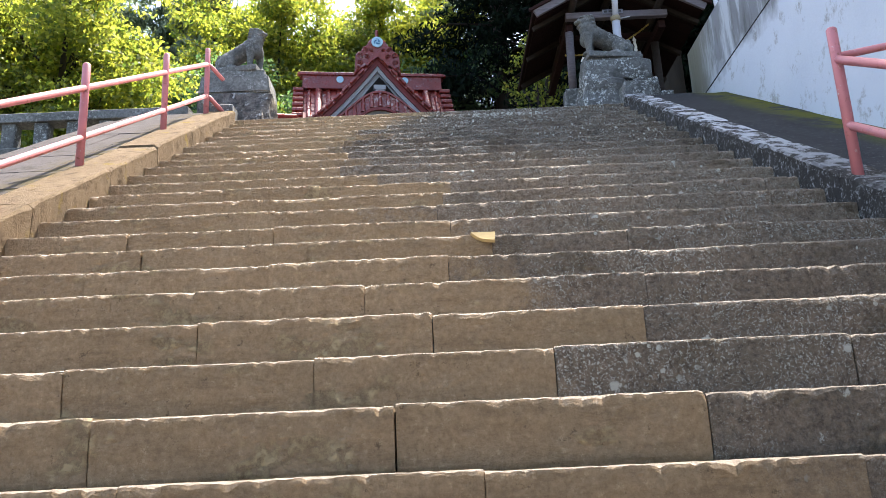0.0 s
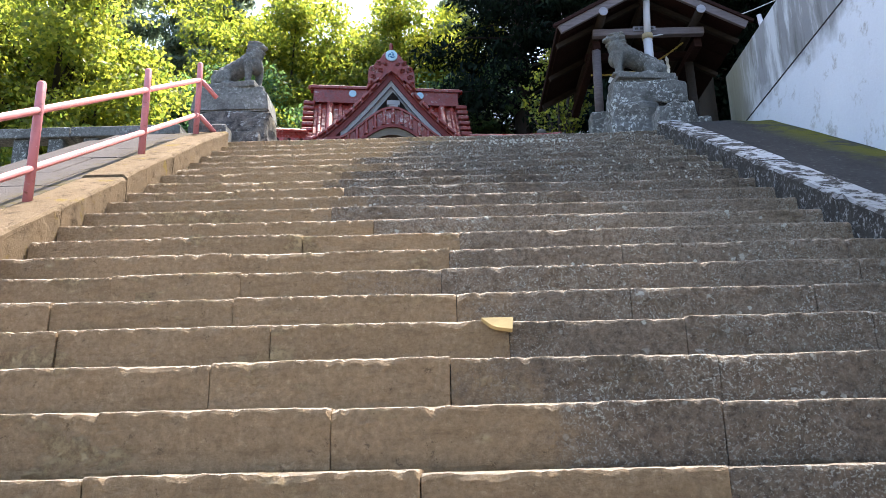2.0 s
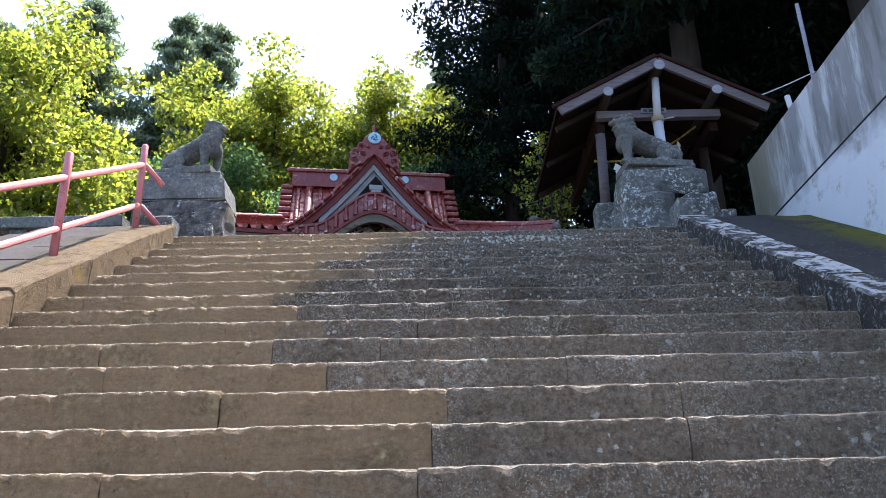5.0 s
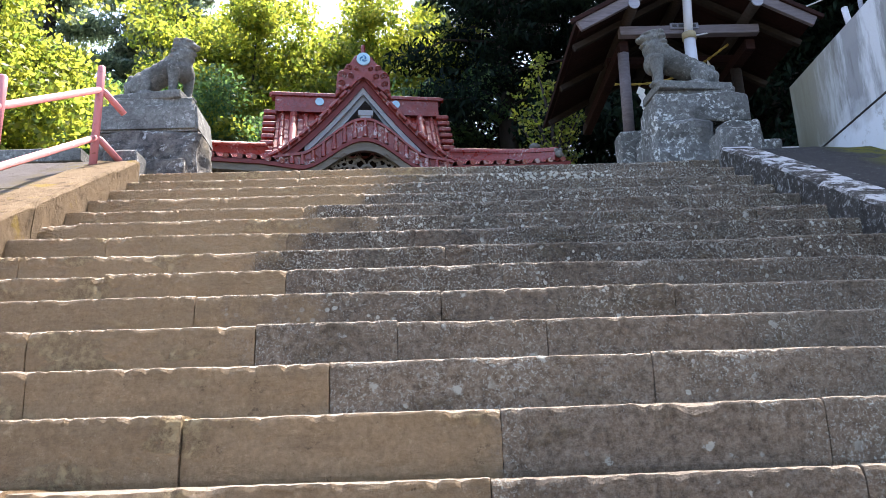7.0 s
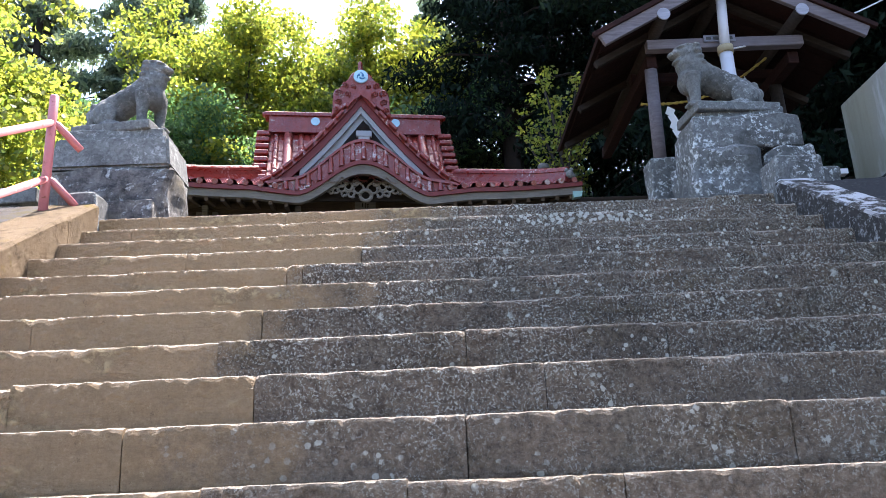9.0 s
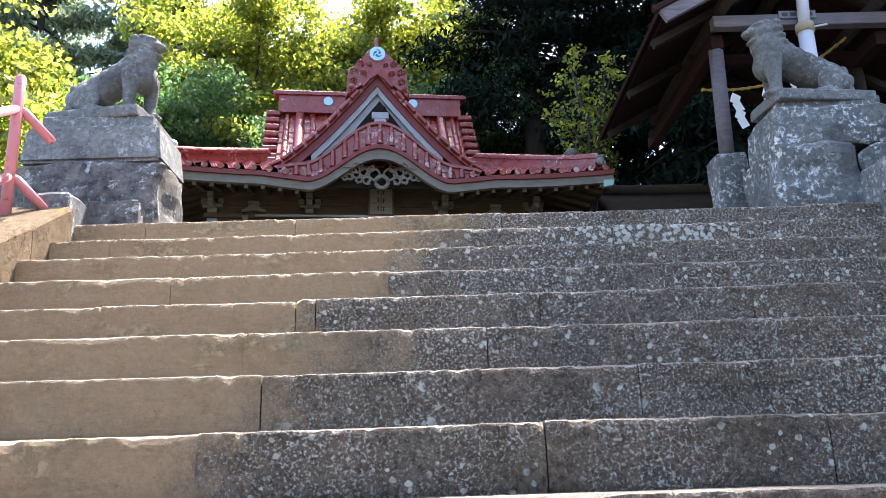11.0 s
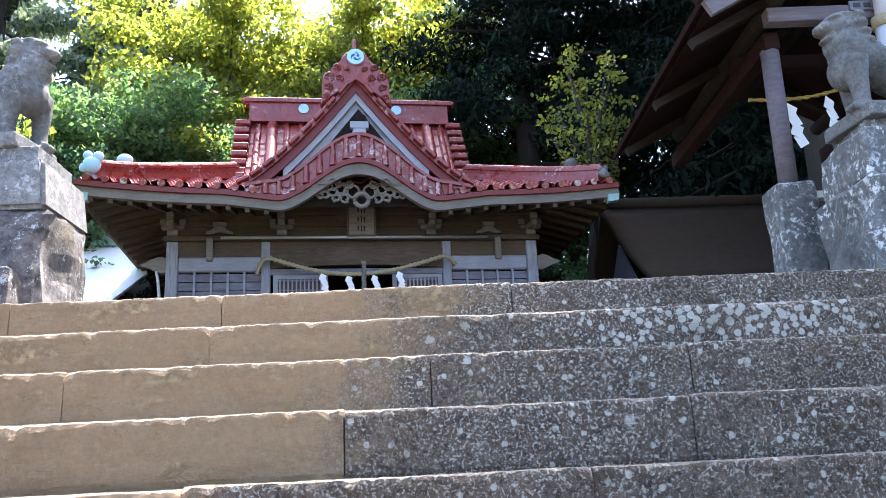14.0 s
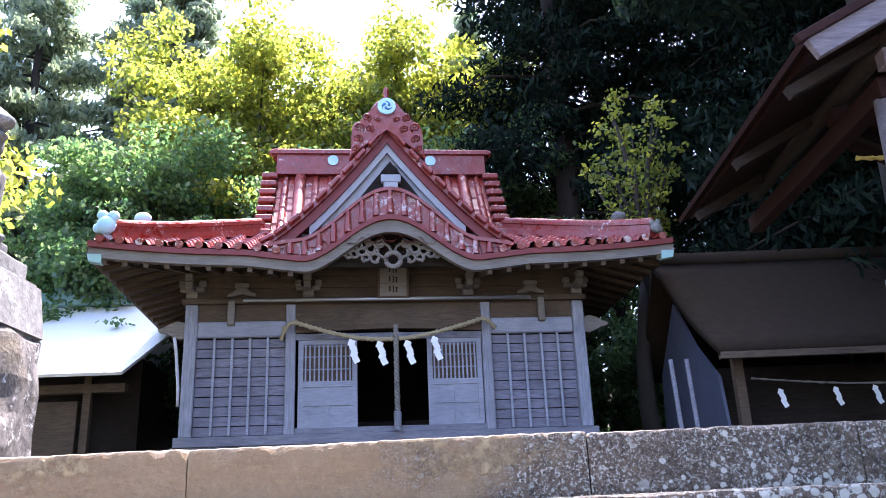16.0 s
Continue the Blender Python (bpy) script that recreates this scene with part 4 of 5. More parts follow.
def twisted(bm, pts, r, strands=3, turns=14, n=8):
    pts = [Vector(p) for p in pts]
    for k in range(strands):
        line = []
        for i, p in enumerate(pts):
            d = (pts[min(i + 1, len(pts) - 1)] - pts[max(i - 1, 0)]).normalized()
            side = d.cross(Vector((0, 1, 0)) if abs(d.y) < 0.9 else Vector((0, 0, 1))).normalized()
            up = side.cross(d)
            a = 2 * math.pi * (turns * i / (len(pts) - 1) + k / strands)
            line.append(p + (side * math.cos(a) + up * math.sin(a)) * r * 0.5)
        tube(bm, line, r * 0.56, n)


rope2 = thing("sacred_rope", pose(2.04, 10.98, TOP + 1.6), "thin yellow straw rope hung with paper streamers", "rope")
bm = bmesh.new()
twisted(bm, [(1.3 * t / 30, -0.05 * t / 30, 0.45 * (t / 30) - 0.38 * math.sin(math.pi * t / 30) * 0.45) for t in range(31)], 0.016, 2, 20, 6)
part("rope", bm, M_ROPE_YELLOW, rope2, smooth=True)
for t in (0.22, 0.42, 0.60, 0.8):
    shide(rope2, 1.3 * t, -0.05 * t, 0.45 * t - 0.17 * math.sin(math.pi * t) - 0.03, 0.9, t)

# ---- shrine hall ----
HALL = pose(-1.25, 18.2, TOP, 0, 0, 7.5)


def hz(z):
    return z - TOP


def kara(u, c=0.0):
    """Height of the curved eave along the front."""
    a = abs(u)
    lift = 0.60 * 0.5 * (1 + math.cos(math.pi * min(a / 1.22, 1.0)))
    tip = 0.14 * max(0.0, (a - 1.6) / 2.3) ** 2
    return hz(8.77) + lift + 0.10 * min(1, max(0, (a - 1.1) / 0.8)) + tip + c


def roof_z(v):
    """Height of the main slope above the eave line, front to ridge."""
    t = max(0.0, v + 1.15)
    return 0.425 * t if t < 2.0 else 0.85 + 1.42 * (t - 2.0)


def chid(u):
    """Outer line of the triangular gable, concave towards its feet."""
    a = abs(u) / 1.80
    return hz(9.38) + 1.83 * (1 - a) ** 1.28


def hall():
    root = thing("shrine_hall", HALL, "old wooden shrine hall with red tiled roof and curved gable", "shrine")
    F = hz(6.72)
    bm = bmesh.new()
    box(bm, -2.95, 2.95, -0.10, 4.6, 0.0, F - 0.12)
    part("platform", bm, M_STONE, root, "stone platform under the hall", bevel=0.02)
    bm = bmesh.new()
    box(bm, -2.9, 2.9, -0.12, 4.4, F - 0.125, F)
    part("floor", bm, M_WOOD, root)
    for k in range(3):
        bm = bmesh.new()
        box(bm, -1.3, 1.3, -0.40 - k * 0.28, -0.11 - k * 0.28, 0.0, F - 0.25 - 0.24 * (k + 1))
        part("front_step", bm, M_STONE, root, bevel=0.012)
    for u in (-2.76, -1.39, 1.39, 2.76):
        bm = bmesh.new()
        w = 0.085 if abs(u) > 2 else 0.07
        box(bm, u - w, u + w, -w, w, F, hz(8.55))
        part("pillar", bm, M_WOOD_UP, root, bevel=0.012)
    # side bays: lapped boards under battens
    for s in (-1, 1):
        a, b = (-2.675, -1.46) if s < 0 else (1.46, 2.675)
        zb, zt, n = F + 0.02, hz(8.08), 10
        for k in range(n):
            bm = bmesh.new()
            z0, z1 = zb + (zt - zb) * k / n, zb + (zt - zb) * (k + 1) / n - random.uniform(0.006, 0.014)
            m = Matrix.Translation(((a + b) / 2, 0.02, z0)) @ Matrix.Rotation(radians(-3), 4, "X") @ Matrix.Rotation(radians(random.uniform(-0.15, 0.15)), 4, "Y")
            box(bm, -(b - a) / 2, (b - a) / 2, -0.006, 0.008, 0, z1 - z0, m)
            part("board", bm, M_BOARD, root)
        for k in range(1, 5):
            u = a + (b - a) * k / 5
            bm = bmesh.new()
            box(bm, u - 0.017, u + 0.017, -0.050, -0.012, zb, zt)
            part("batten", bm, M_WOOD_PALE, root, bevel=0.003)
        bm = bmesh.new()
        box(bm, a, b, -0.065, 0.06, hz(8.085), hz(8.31))
        part("side_lintel", bm, M_WOOD_PALE, root, "pale weathered curved lintel", bevel=0.02)
        bm = bmesh.new()
        box(bm, a, b, -0.02, 0.03, hz(8.31), hz(8.56))
        part("upper_panel", bm, M_WOOD_BROWN, root)
        bm = bmesh.new()
        um = a + (b - a) * 0.38 if s < 0 else a + (b - a) * 0.62
        box(bm, um - 0.05, um + 0.05, -0.13, -0.03, hz(8.24), hz(8.60))
        part("bracket_arm", bm, M_WOOD_CARVED, root, bevel=0.012)
        # carved beam end
        bm = bmesh.new()
        pts = [(2.84, 8.08), (2.84, 8.30), (2.95, 8.33), (3.06, 8.29), (3.12, 8.24), (3.22, 8.22), (3.20, 8.18), (3.08, 8.16), (3.02, 8.12), (2.92, 8.07)]
        plate(bm, [(s * u, hz(z)) for u, z in pts], -0.05, 0.05)
        part("beam_end", bm, M_WOOD_CARVED, root, "carved pale beam end", bevel=0.008)
    bm = bmesh.new()
    n = 20
    lo = [(-1.32 + 2.64 * k / n, hz(8.12) + 0.05 * math.sin(math.pi * k / n)) for k in range(n + 1)]
    hi = [(-1.32 + 2.64 * k / n, hz(8.43) + 0.02 * math.sin(math.pi * k / n)) for k in range(n + 1)]
    band(bm, lo, hi, -0.085, 0.07)
    part("lintel", bm, M_WOOD_BROWN, root, "large weathered carved lintel over the doors")
    bm = bmesh.new()
    box(bm, -1.32, 1.32, -0.02, 0.03, hz(8.43), hz(8.58))
    part("upper_panel", bm, M_WOOD_BROWN, root)
    bm = bmesh.new()
    box(bm, -1.32, 1.32, -0.04, 0.05, hz(8.03), hz(8.12))
    part("door_head", bm, M_WOOD, root)
    bm = bmesh.new()
    box(bm, -1.32, 1.32, -0.06, 0.08, F, F + 0.09)
    part("threshold", bm, M_WOOD, root, bevel=0.01)
    bm = bmesh.new()
    tube(bm, [(-2.05, -0.16, hz(8.585)), (2.05, -0.16, hz(8.585))], 0.026, 10)
    part("gutter_pipe", bm, M_METAL, root, "thin grey pipe across the front", smooth=True)
    bm = bmesh.new()
    box(bm, -2.9, 2.9, -0.10, 0.10, hz(8.56), hz(8.64))
    part("wall_plate", bm, M_WOOD_BROWN, root, bevel=0.01)
    bm = bmesh.new()
    box(bm, -2.8, 2.8, -0.01, 0.04, hz(8.64), hz(9.3))
    part("frieze_board", bm, M_WOOD_BROWN, root)
    for z in (8.80, 8.98):
        bm = bmesh.new()
        box(bm, -2.8, 2.8, -0.035, 0.0, hz(z), hz(z) + 0.07)
        part("frieze_rail", bm, M_WOOD_BROWN, root)
    bm = bmesh.new()
    tube(bm, [(-2.98, -0.04, hz(8.10)), (-2.95, -0.04, hz(7.95)), (-2.89, -0.04, hz(7.40)), (-2.88, -0.04, hz(7.15))], 0.022, 8)
    part("downpipe", bm, M_PVC, root, "thin pale downpipe beside the corner pillar", smooth=True)
    # doors
    for a, b in ((-1.28, -0.46), (0.53, 1.31)):
        d = thing("door", pose((a + b) / 2, 0.0, F + 0.09), "pale weathered wooden sliding door with lattice top", "")
        d.parent = root
        h = hz(8.03) - F - 0.09
        w = (b - a) / 2
        bm = bmesh.new()
        for x0, x1 in ((-w, -w + 0.07), (w - 0.07, w)):
            box(bm, x0, x1, -0.02, 0.02, 0, h)
        for z0, z1 in ((0, 0.07), (0.30, 0.35), (0.56, 0.64), (h - 0.06, h)):
            box(bm, -w + 0.07, w - 0.07, -0.018, 0.018, z0, z1)
        box(bm, -0.025, 0.025, -0.017, 0.017, 0.07, 0.30)
        box(bm, -0.025, 0.025, -0.017, 0.017, 0.35, 0.56)
        part("door_frame", bm, M_WOOD_PALE, d)
        for x0, x1 in ((-w + 0.07, -0.025), (0.025, w - 0.07)):
            for z0, z1 in ((0.07, 0.30), (0.35, 0.56)):
                bm = bmesh.new()
                box(bm, x0, x1, 0.0, 0.012, z0, z1)
                part("door_panel", bm, M_WOOD_PALE, d)
        for k in range(11):
            bm = bmesh.new()
            x = -w + 0.07 + (2 * w - 0.14) * (k + 0.5) / 11
            box(bm, x - 0.011, x + 0.011, -0.012, 0.008, 0.64, h - 0.06)
            part("lattice_bar", bm, M_WOOD_PALE, d)
        for z in (0.80, 0.98, 1.13):
            bm = bmesh.new()
            box(bm, -w + 0.07, w - 0.07, 0.009, 0.018, z, z + 0.02)
            part("lattice_rail", bm, M_WOOD, d)
        bm = bmesh.new()
        box(bm, -w + 0.06, w - 0.06, 0.020, 0.026, 0.62, h - 0.04)
        part("backing", bm, M_WOOD_BROWN, d, "darker board behind the lattice")
    # plain closing walls, near black with the interior's shade in their colour
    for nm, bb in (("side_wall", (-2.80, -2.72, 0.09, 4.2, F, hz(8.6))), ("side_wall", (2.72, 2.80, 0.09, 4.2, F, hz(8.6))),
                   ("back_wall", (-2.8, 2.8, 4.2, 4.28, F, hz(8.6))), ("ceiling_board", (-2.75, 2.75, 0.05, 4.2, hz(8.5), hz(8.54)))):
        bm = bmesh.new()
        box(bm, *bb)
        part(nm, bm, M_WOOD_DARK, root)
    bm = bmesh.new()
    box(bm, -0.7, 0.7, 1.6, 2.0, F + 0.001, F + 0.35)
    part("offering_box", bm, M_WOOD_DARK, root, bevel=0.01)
    # plaque
    bm = bmesh.new()
    m = Matrix.Translation((0.06, -0.17, hz(8.62))) @ Matrix.Rotation(radians(10), 4, "X")
    box(bm, -0.20, 0.20, -0.015, 0.015, 0, 0.48, m)
    pl = part("plaque", bm, M_WOOD_CARVED, root, "upright wooden name plaque with faded writing", bevel=0.004)
    bm = bmesh.new()
    for x0, x1, z0, z1 in ((-0.225, -0.19, -0.03, 0.51), (0.19, 0.225, -0.03, 0.51), (-0.19, 0.19, -0.03, 0.0), (-0.19, 0.19, 0.48, 0.51)):
        box(bm, x0, x1, -0.03, 0.012, z0, z1, m)
    part("plaque_frame", bm, M_WOOD_BROWN, pl)
    bm = bmesh.new()
    for k in range(3):
        for dx, dz, w, h in ((-0.05, 0.02, 0.02, 0.07), (0.0, 0.0, 0.015, 0.10), (0.045, 0.03, 0.03, 0.012), (0.045, 0.065, 0.04, 0.012), (0.045, 0.0, 0.015, 0.08)):
            box(bm, dx - w / 2, dx + w / 2, -0.02, -0.0155, 0.05 + k * 0.14 + dz, 0.05 + k * 0.14 + dz + h, m)
    part("writing", bm, M_WOOD_DARK, pl, "dark brush strokes")
    # brackets on the pillars and struts between them
    for u in (-2.76, -1.15, 1.15, 2.76):
        bm = bmesh.new()
        box(bm, u - 0.08, u + 0.08, -0.12, 0.04, hz(8.64), hz(8.74))
        box(bm, u - 0.17, u + 0.17, -0.11, -0.02, hz(8.74), hz(8.81))
        box(bm, u - 0.05, u + 0.05, -0.36, 0.0, hz(8.72), hz(8.82))
        for dx in (-0.14, 0.14):
            box(bm, u + dx - 0.05, u + dx + 0.05, -0.12, 0.0, hz(8.81), hz(8.90))
        box(bm, u - 0.055, u + 0.055, -0.40, -0.28, hz(8.82), hz(8.92))
        part("bracket", bm, M_WOOD_CARVED, root, "pale stepped wooden bracket", bevel=0.012)
    for u in (-2.08, 2.08):
        bm = bmesh.new()
        pts = [(-0.21, 0.0), (-0.19, 0.05), (-0.12, 0.06), (-0.07, 0.13), (0.07, 0.13), (0.12, 0.06), (0.19, 0.05), (0.21, 0.0), (0.10, 0.01), (0.0, 0.05), (-0.10, 0.01)]
        plate(bm, [(u + x, hz(8.66) + z) for x, z in pts], -0.09, -0.03)
        box(bm, u - 0.10, u + 0.10, -0.10, -0.02, hz(8.79), hz(8.86))
        part("frog_leg_strut", bm, M_WOOD_CARVED, root, "pale carved strut", bevel=0.006)
    return root


def roof(root):
    RV = 1.95
    # front and back slopes, cut by the hip lines at the corners
    def half_width(v):
        return 3.86 - max(0.0, (v + 1.15)) * 0.955 if v < 0.85 else 1.95

    def zfront(u, v):
        base = kara(u) + 0.13
        flat = hz(8.90) + 0.13
        t = min(1.0, max(0.0, (v + 1.15) / 1.2))
        return (base - flat) * (1 - t) * (1 if abs(u) > 1.2 else 0.15) + flat + roof_z(v)

    for sgn in (1, -1):
        rows = []
        nr = 14
        for r in range(nr):
            for f in (0.0, 0.97):
                v = -1.15 + (RV + 1.15) * (r + f) / nr
                hw = half_width(v)
                line = []
                nu = 30 * 8
                for k in range(nu + 1):
                    u = -3.86 + 7.72 * k / nu
                    ph = (k % 8) / 8.0
                    cover = math.sqrt(max(0.0, 1 - (abs(ph - 0.5) / 0.23) ** 2)) * 0.065
                    z = zfront(u, v) + cover - 0.012 * math.sin(math.pi * ((ph + 0.5) % 1.0)) + 0.032 * (1 - f)
                    uu = max(-hw, min(hw, u))
                    vv = v if sgn > 0 else 2 * RV - v
                    line.append((uu, vv, z if abs(u) <= hw else zfront(uu, v)))
                rows.append(line)
        ob = new("roof_slope", sheet("roof_slope", rows, M_TILE, False))
        ob.parent = root
    for s in (-1, 1):
        # hipped side slope below the end gable
        rows = []
        for r in range(10):
            for f in (0.0, 0.97):
                t = (r + f) / 10
                v_lo, v_hi = -1.15 + 2.0 * t, 2 * RV + 1.15 - 2.0 * t
                line = []
                for k in range(20 * 8 + 1):
                    v = v_lo + (v_hi - v_lo) * k / 160
                    ph = (k % 8) / 8.0
                    cover = math.sqrt(max(0.0, 1 - (abs(ph - 0.5) / 0.23) ** 2)) * 0.06
                    line.append((s * (3.86 - 1.91 * t), v, zfront(3.86 - 1.91 * t, -1.15 + 2.0 * t) + cover + 0.03 * (1 - f)))
                rows.append(line)
        ob = new("side_slope", sheet("side_slope", rows, M_TILE, False))
        ob.parent = root
        # hip ridge with end ornament
        bm = bmesh.new()
        line = []
        for k in range(13):
            v = -0.98 + 1.83 * k / 12
            line.append(Vector((s * (half_width(v) + 0.02), v, zfront(half_width(v), v) + 0.05)))
        side = (line[-1] - line[0]).cross(Vector((0, 0, 1))).normalized()
        prof = ((-0.14, -0.04), (-0.13, 0.07), (-0.10, 0.075), (-0.10, 0.15), (-0.125, 0.155), (-0.125, 0.2),
                (0.125, 0.2), (0.125, 0.155), (0.10, 0.15), (0.10, 0.075), (0.13, 0.07), (0.14, -0.04))
        rings = [[bm.verts.new(p + side * w + Vector((0, 0, z))) for w, z in prof] for p in line]
        for r0, r1 in zip(rings, rings[1:]):
            for q in range(12):
                bm.faces.new((r0[q], r1[q], r1[(q + 1) % 12], r0[(q + 1) % 12]))
        bm.faces.new(rings[0])
        bm.faces.new(rings[-1][::-1])
        tube(bm, [p + Vector((0, 0, 0.22)) for p in line], 0.055, 10)
        part("hip_ridge", bm, M_TILE, root)
        bm = bmesh.new()
        o = line[0]
        for dx, dz, r in ((0, 0.16, 0.13), (-0.08, 0.28, 0.08), (0.06, 0.30, 0.07), (0.1, 0.12, 0.07)):
            k = 1.0 if s < 0 else 0.6
            blob(bm, (o.x + s * dx * k, o.y - 0.08, o.z + dz * k), (r * k, r * 0.7 * k, r * k), None, 12)
        part("ridge_end", bm, M_BLUE if s < 0 else M_STONE, root, "pale blue ridge-end ornament" if s < 0 else "grey ridge-end ornament", smooth=True)
        bm = bmesh.new()
        blob(bm, (s * 3.45, -0.35, zfront(3.4, -0.35) + 0.36), (0.12, 0.09, 0.09), None, 12)
        part("ridge_knob", bm, M_BLUE if s < 0 else M_STONE, root, smooth=True)
        bm = bmesh.new()
        plate(bm, [(s * 3.72, kara(3.8) - 0.16), (s * 3.88, kara(3.8) - 0.13), (s * 3.90, kara(3.8) - 0.03), (s * 3.72, kara(3.8) - 0.04)], -1.14, -1.02)
        part("corner_cap", bm, M_TEAL, root, "verdigris copper corner cap")
        # end gable of the upper roof
        bm = bmesh.new()
        plate(bm, [(RV - 1.05, zfront(1.9, RV - 1.05)), (RV, zfront(1.9, RV) + 0.05), (RV + 1.05, zfront(1.9, RV - 1.05))], s * 1.80, s * 1.86)
        g = part("end_gable", bm, M_WOOD_DARK, root)
        g.matrix_local = Matrix(((0, 1, 0, 0), (1, 0, 0, 0), (0, 0, 1, 0), (0, 0, 0, 1)))
        # stack of verge tiles down the end of the upper roof
        for k in range(8):
            v = RV - 0.12 - 0.15 * k
            bm = bmesh.new()
            m = Matrix.Translation((s * 1.93, v, zfront(1.9, v) + 0.07))
            box(bm, -0.15, 0.13, -0.10, 0.07, -0.05, 0.055, m)
            part("verge_tile", bm, M_TILE, root, bevel=0.02)
        # descending ridge on the front of the upper roof
        bm = bmesh.new()
        l2 = [Vector((s * 1.42, RV - 0.12 - 1.1 * k / 6, zfront(1.42, RV - 0.12 - 1.1 * k / 6) + 0.06)) for k in range(7)]
        tube(bm, l2, 0.10, 8)
        part("descending_ridge", bm, M_TILE, root, smooth=True)
    # main ridge
    zr = zfront(1.6, RV)
    bm = bmesh.new()
    for w, z0, z1, l in ((0.16, -0.05, 0.10, 1.84), (0.12, 0.10, 0.34, 1.84), (0.17, 0.34, 0.40, 1.92)):
        box(bm, -l, l, RV - w, RV + w, zr + z0, zr + z1)
    tube(bm, [(-1.98, RV, zr + 0.42), (-1.9, RV, zr + 0.42), (1.9, RV, zr + 0.42), (1.98, RV, zr + 0.42)], [0.05, 0.075, 0.075, 0.05], 10)
    part("main_ridge", bm, M_TILE, root, "boxed red tile main ridge")
    for u in (-0.86, 0.86):
        bm = bmesh.new()
        tube(bm, [(u, RV - 0.125, zr + 0.22), (u, RV - 0.145, zr + 0.22)], [0.095, 0.095], 20)
        part("ridge_crest", bm, M_BLUE, root, "pale blue crest disc")
    # eave: tile ends, edge board, rafters
    for k in range(31):
        u = -3.75 + 7.5 * k / 30
        if abs(u) < 1.3:
            continue
        bm = bmesh.new()
        tube(bm, [(u, -1.20, kara(u) + 0.165), (u, -1.10, kara(u) + 0.185)], 0.05, 12)
        part("tile_end", bm, M_TILE_WORN, root, smooth=False)
    n = 64
    us = [-3.9 + 7.8 * k / n for k in range(n + 1)]
    bm = bmesh.new()
    band(bm, [(u, kara(u, 0.055)) for u in us], [(u, kara(u, 0.13)) for u in us], -1.17, -0.95)
    part("eave_edge", bm, M_RED, root, "red painted eave edge")
    bm = bmesh.new()
    band(bm, [(u, kara(u, -0.075 - 0.04 * max(0, 1 - abs(u) / 1.25))) for u in us], [(u, kara(u, 0.055)) for u in us], -1.12, -1.02)
    part("eave_board", bm, M_WOOD_CARVED, root, "grey weathered curved eave board")
    for k in range(29):
        u = -3.7 + 7.4 * k / 28
        if abs(u) < 1.15:
            continue
        bm = bmesh.new()
        z1 = kara(u) - 0.075
        m = Matrix.Translation((u, -1.08, z1 - 0.03)) @ Matrix.Rotation(radians(14), 4, "X")
        box(bm, -0.032, 0.032, 0.0, 1.25, -0.035, 0.03, m)
        part("rafter", bm, M_WOOD_BROWN, root)
    for s in (-1, 1):
        for k in range(16):
            v = -0.75 + 5.3 * k / 15
            bm = bmesh.new()
            m = Matrix.Translation((s * 3.80, v, kara(3.8) - 0.13)) @ Matrix.Rotation(s * radians(15), 4, "Y")
            box(bm, -1.15 if s > 0 else 0.0, 0.0 if s > 0 else 1.15, -0.035, 0.035, -0.035, 0.03, m)
            part("rafter", bm, M_WOOD_BROWN, root)
        bm = bmesh.new()
        rows = [[(s * 3.88, v, kara(3.88) - 0.08), (s * 2.7, v, kara(3.3) + 0.24)] for v in (-1.08, 2.0, 5.0)]
        ob = new("soffit", sheet("soffit", rows, M_WOOD_BROWN, False))
        ob.parent = root
        bm.free()
        bm = bmesh.new()
        box(bm, s * 3.82, s * 3.92, -1.1, 5.0, kara(3.85) - 0.07, kara(3.85) + 0.06)
        part("side_eave_board", bm, M_WOOD_BROWN, root)
    rows = [[(u, -1.08, kara(u) - 0.045) for u in us], [(u, 0.0, max(kara(u) * 0.3 + (hz(8.9)) * 0.7, hz(8.85)) + 0.24) for u in us]]
    ob = new("front_soffit", sheet("front_soffit", rows, M_WOOD_BROWN))
    ob.parent = root
    # curved gable: band of upright tiles above the eave edge
    n = 48
    us = [-1.62 + 3.24 * k / n for k in range(n + 1)]
    def thick(u):
        return 0.30 * math.cos(math.pi / 2 * min(1, abs(u) / 1.68)) ** 0.8 + 0.05
    bm = bmesh.new()
    band(bm, [(u, kara(u, 0.13)) for u in us], [(u, kara(u, 0.13) + thick(u)) for u in us], -1.12, -0.86)
    part("curved_gable", bm, M_TILE_WORN, root, "curved red tiled gable over the entrance")
    bm = bmesh.new()
    band(bm, [(u, kara(u, 0.13) + thick(u) - 0.005) for u in us], [(u, kara(u, 0.13) + thick(u) + 0.045) for u in us], -1.17, -0.3)
    part("gable_cap", bm, M_TILE, root)
    for k in range(17):
        u = -1.52 + 3.04 * k / 16
        bm = bmesh.new()
        z0 = kara(u, 0.14)
        tube(bm, [(u, -1.145, z0), (u, -1.145, z0 + thick(u) - 0.02)], [0.052, 0.036], 10)
        part("rib_tile", bm, M_TILE_WORN, root, smooth=False)
    # carved pendant under the curve
    bm = bmesh.new()
    tube(bm, [(0.03 + 0.10 * math.cos(a), -1.0, hz(8.90) + 0.10 * math.sin(a)) for a in (2 * math.pi * q / 18 for q in range(19))], 0.035, 8)
    pend = part("carved_pendant", bm, M_WOOD_CARVED, root, "pale openwork carved gable pendant")
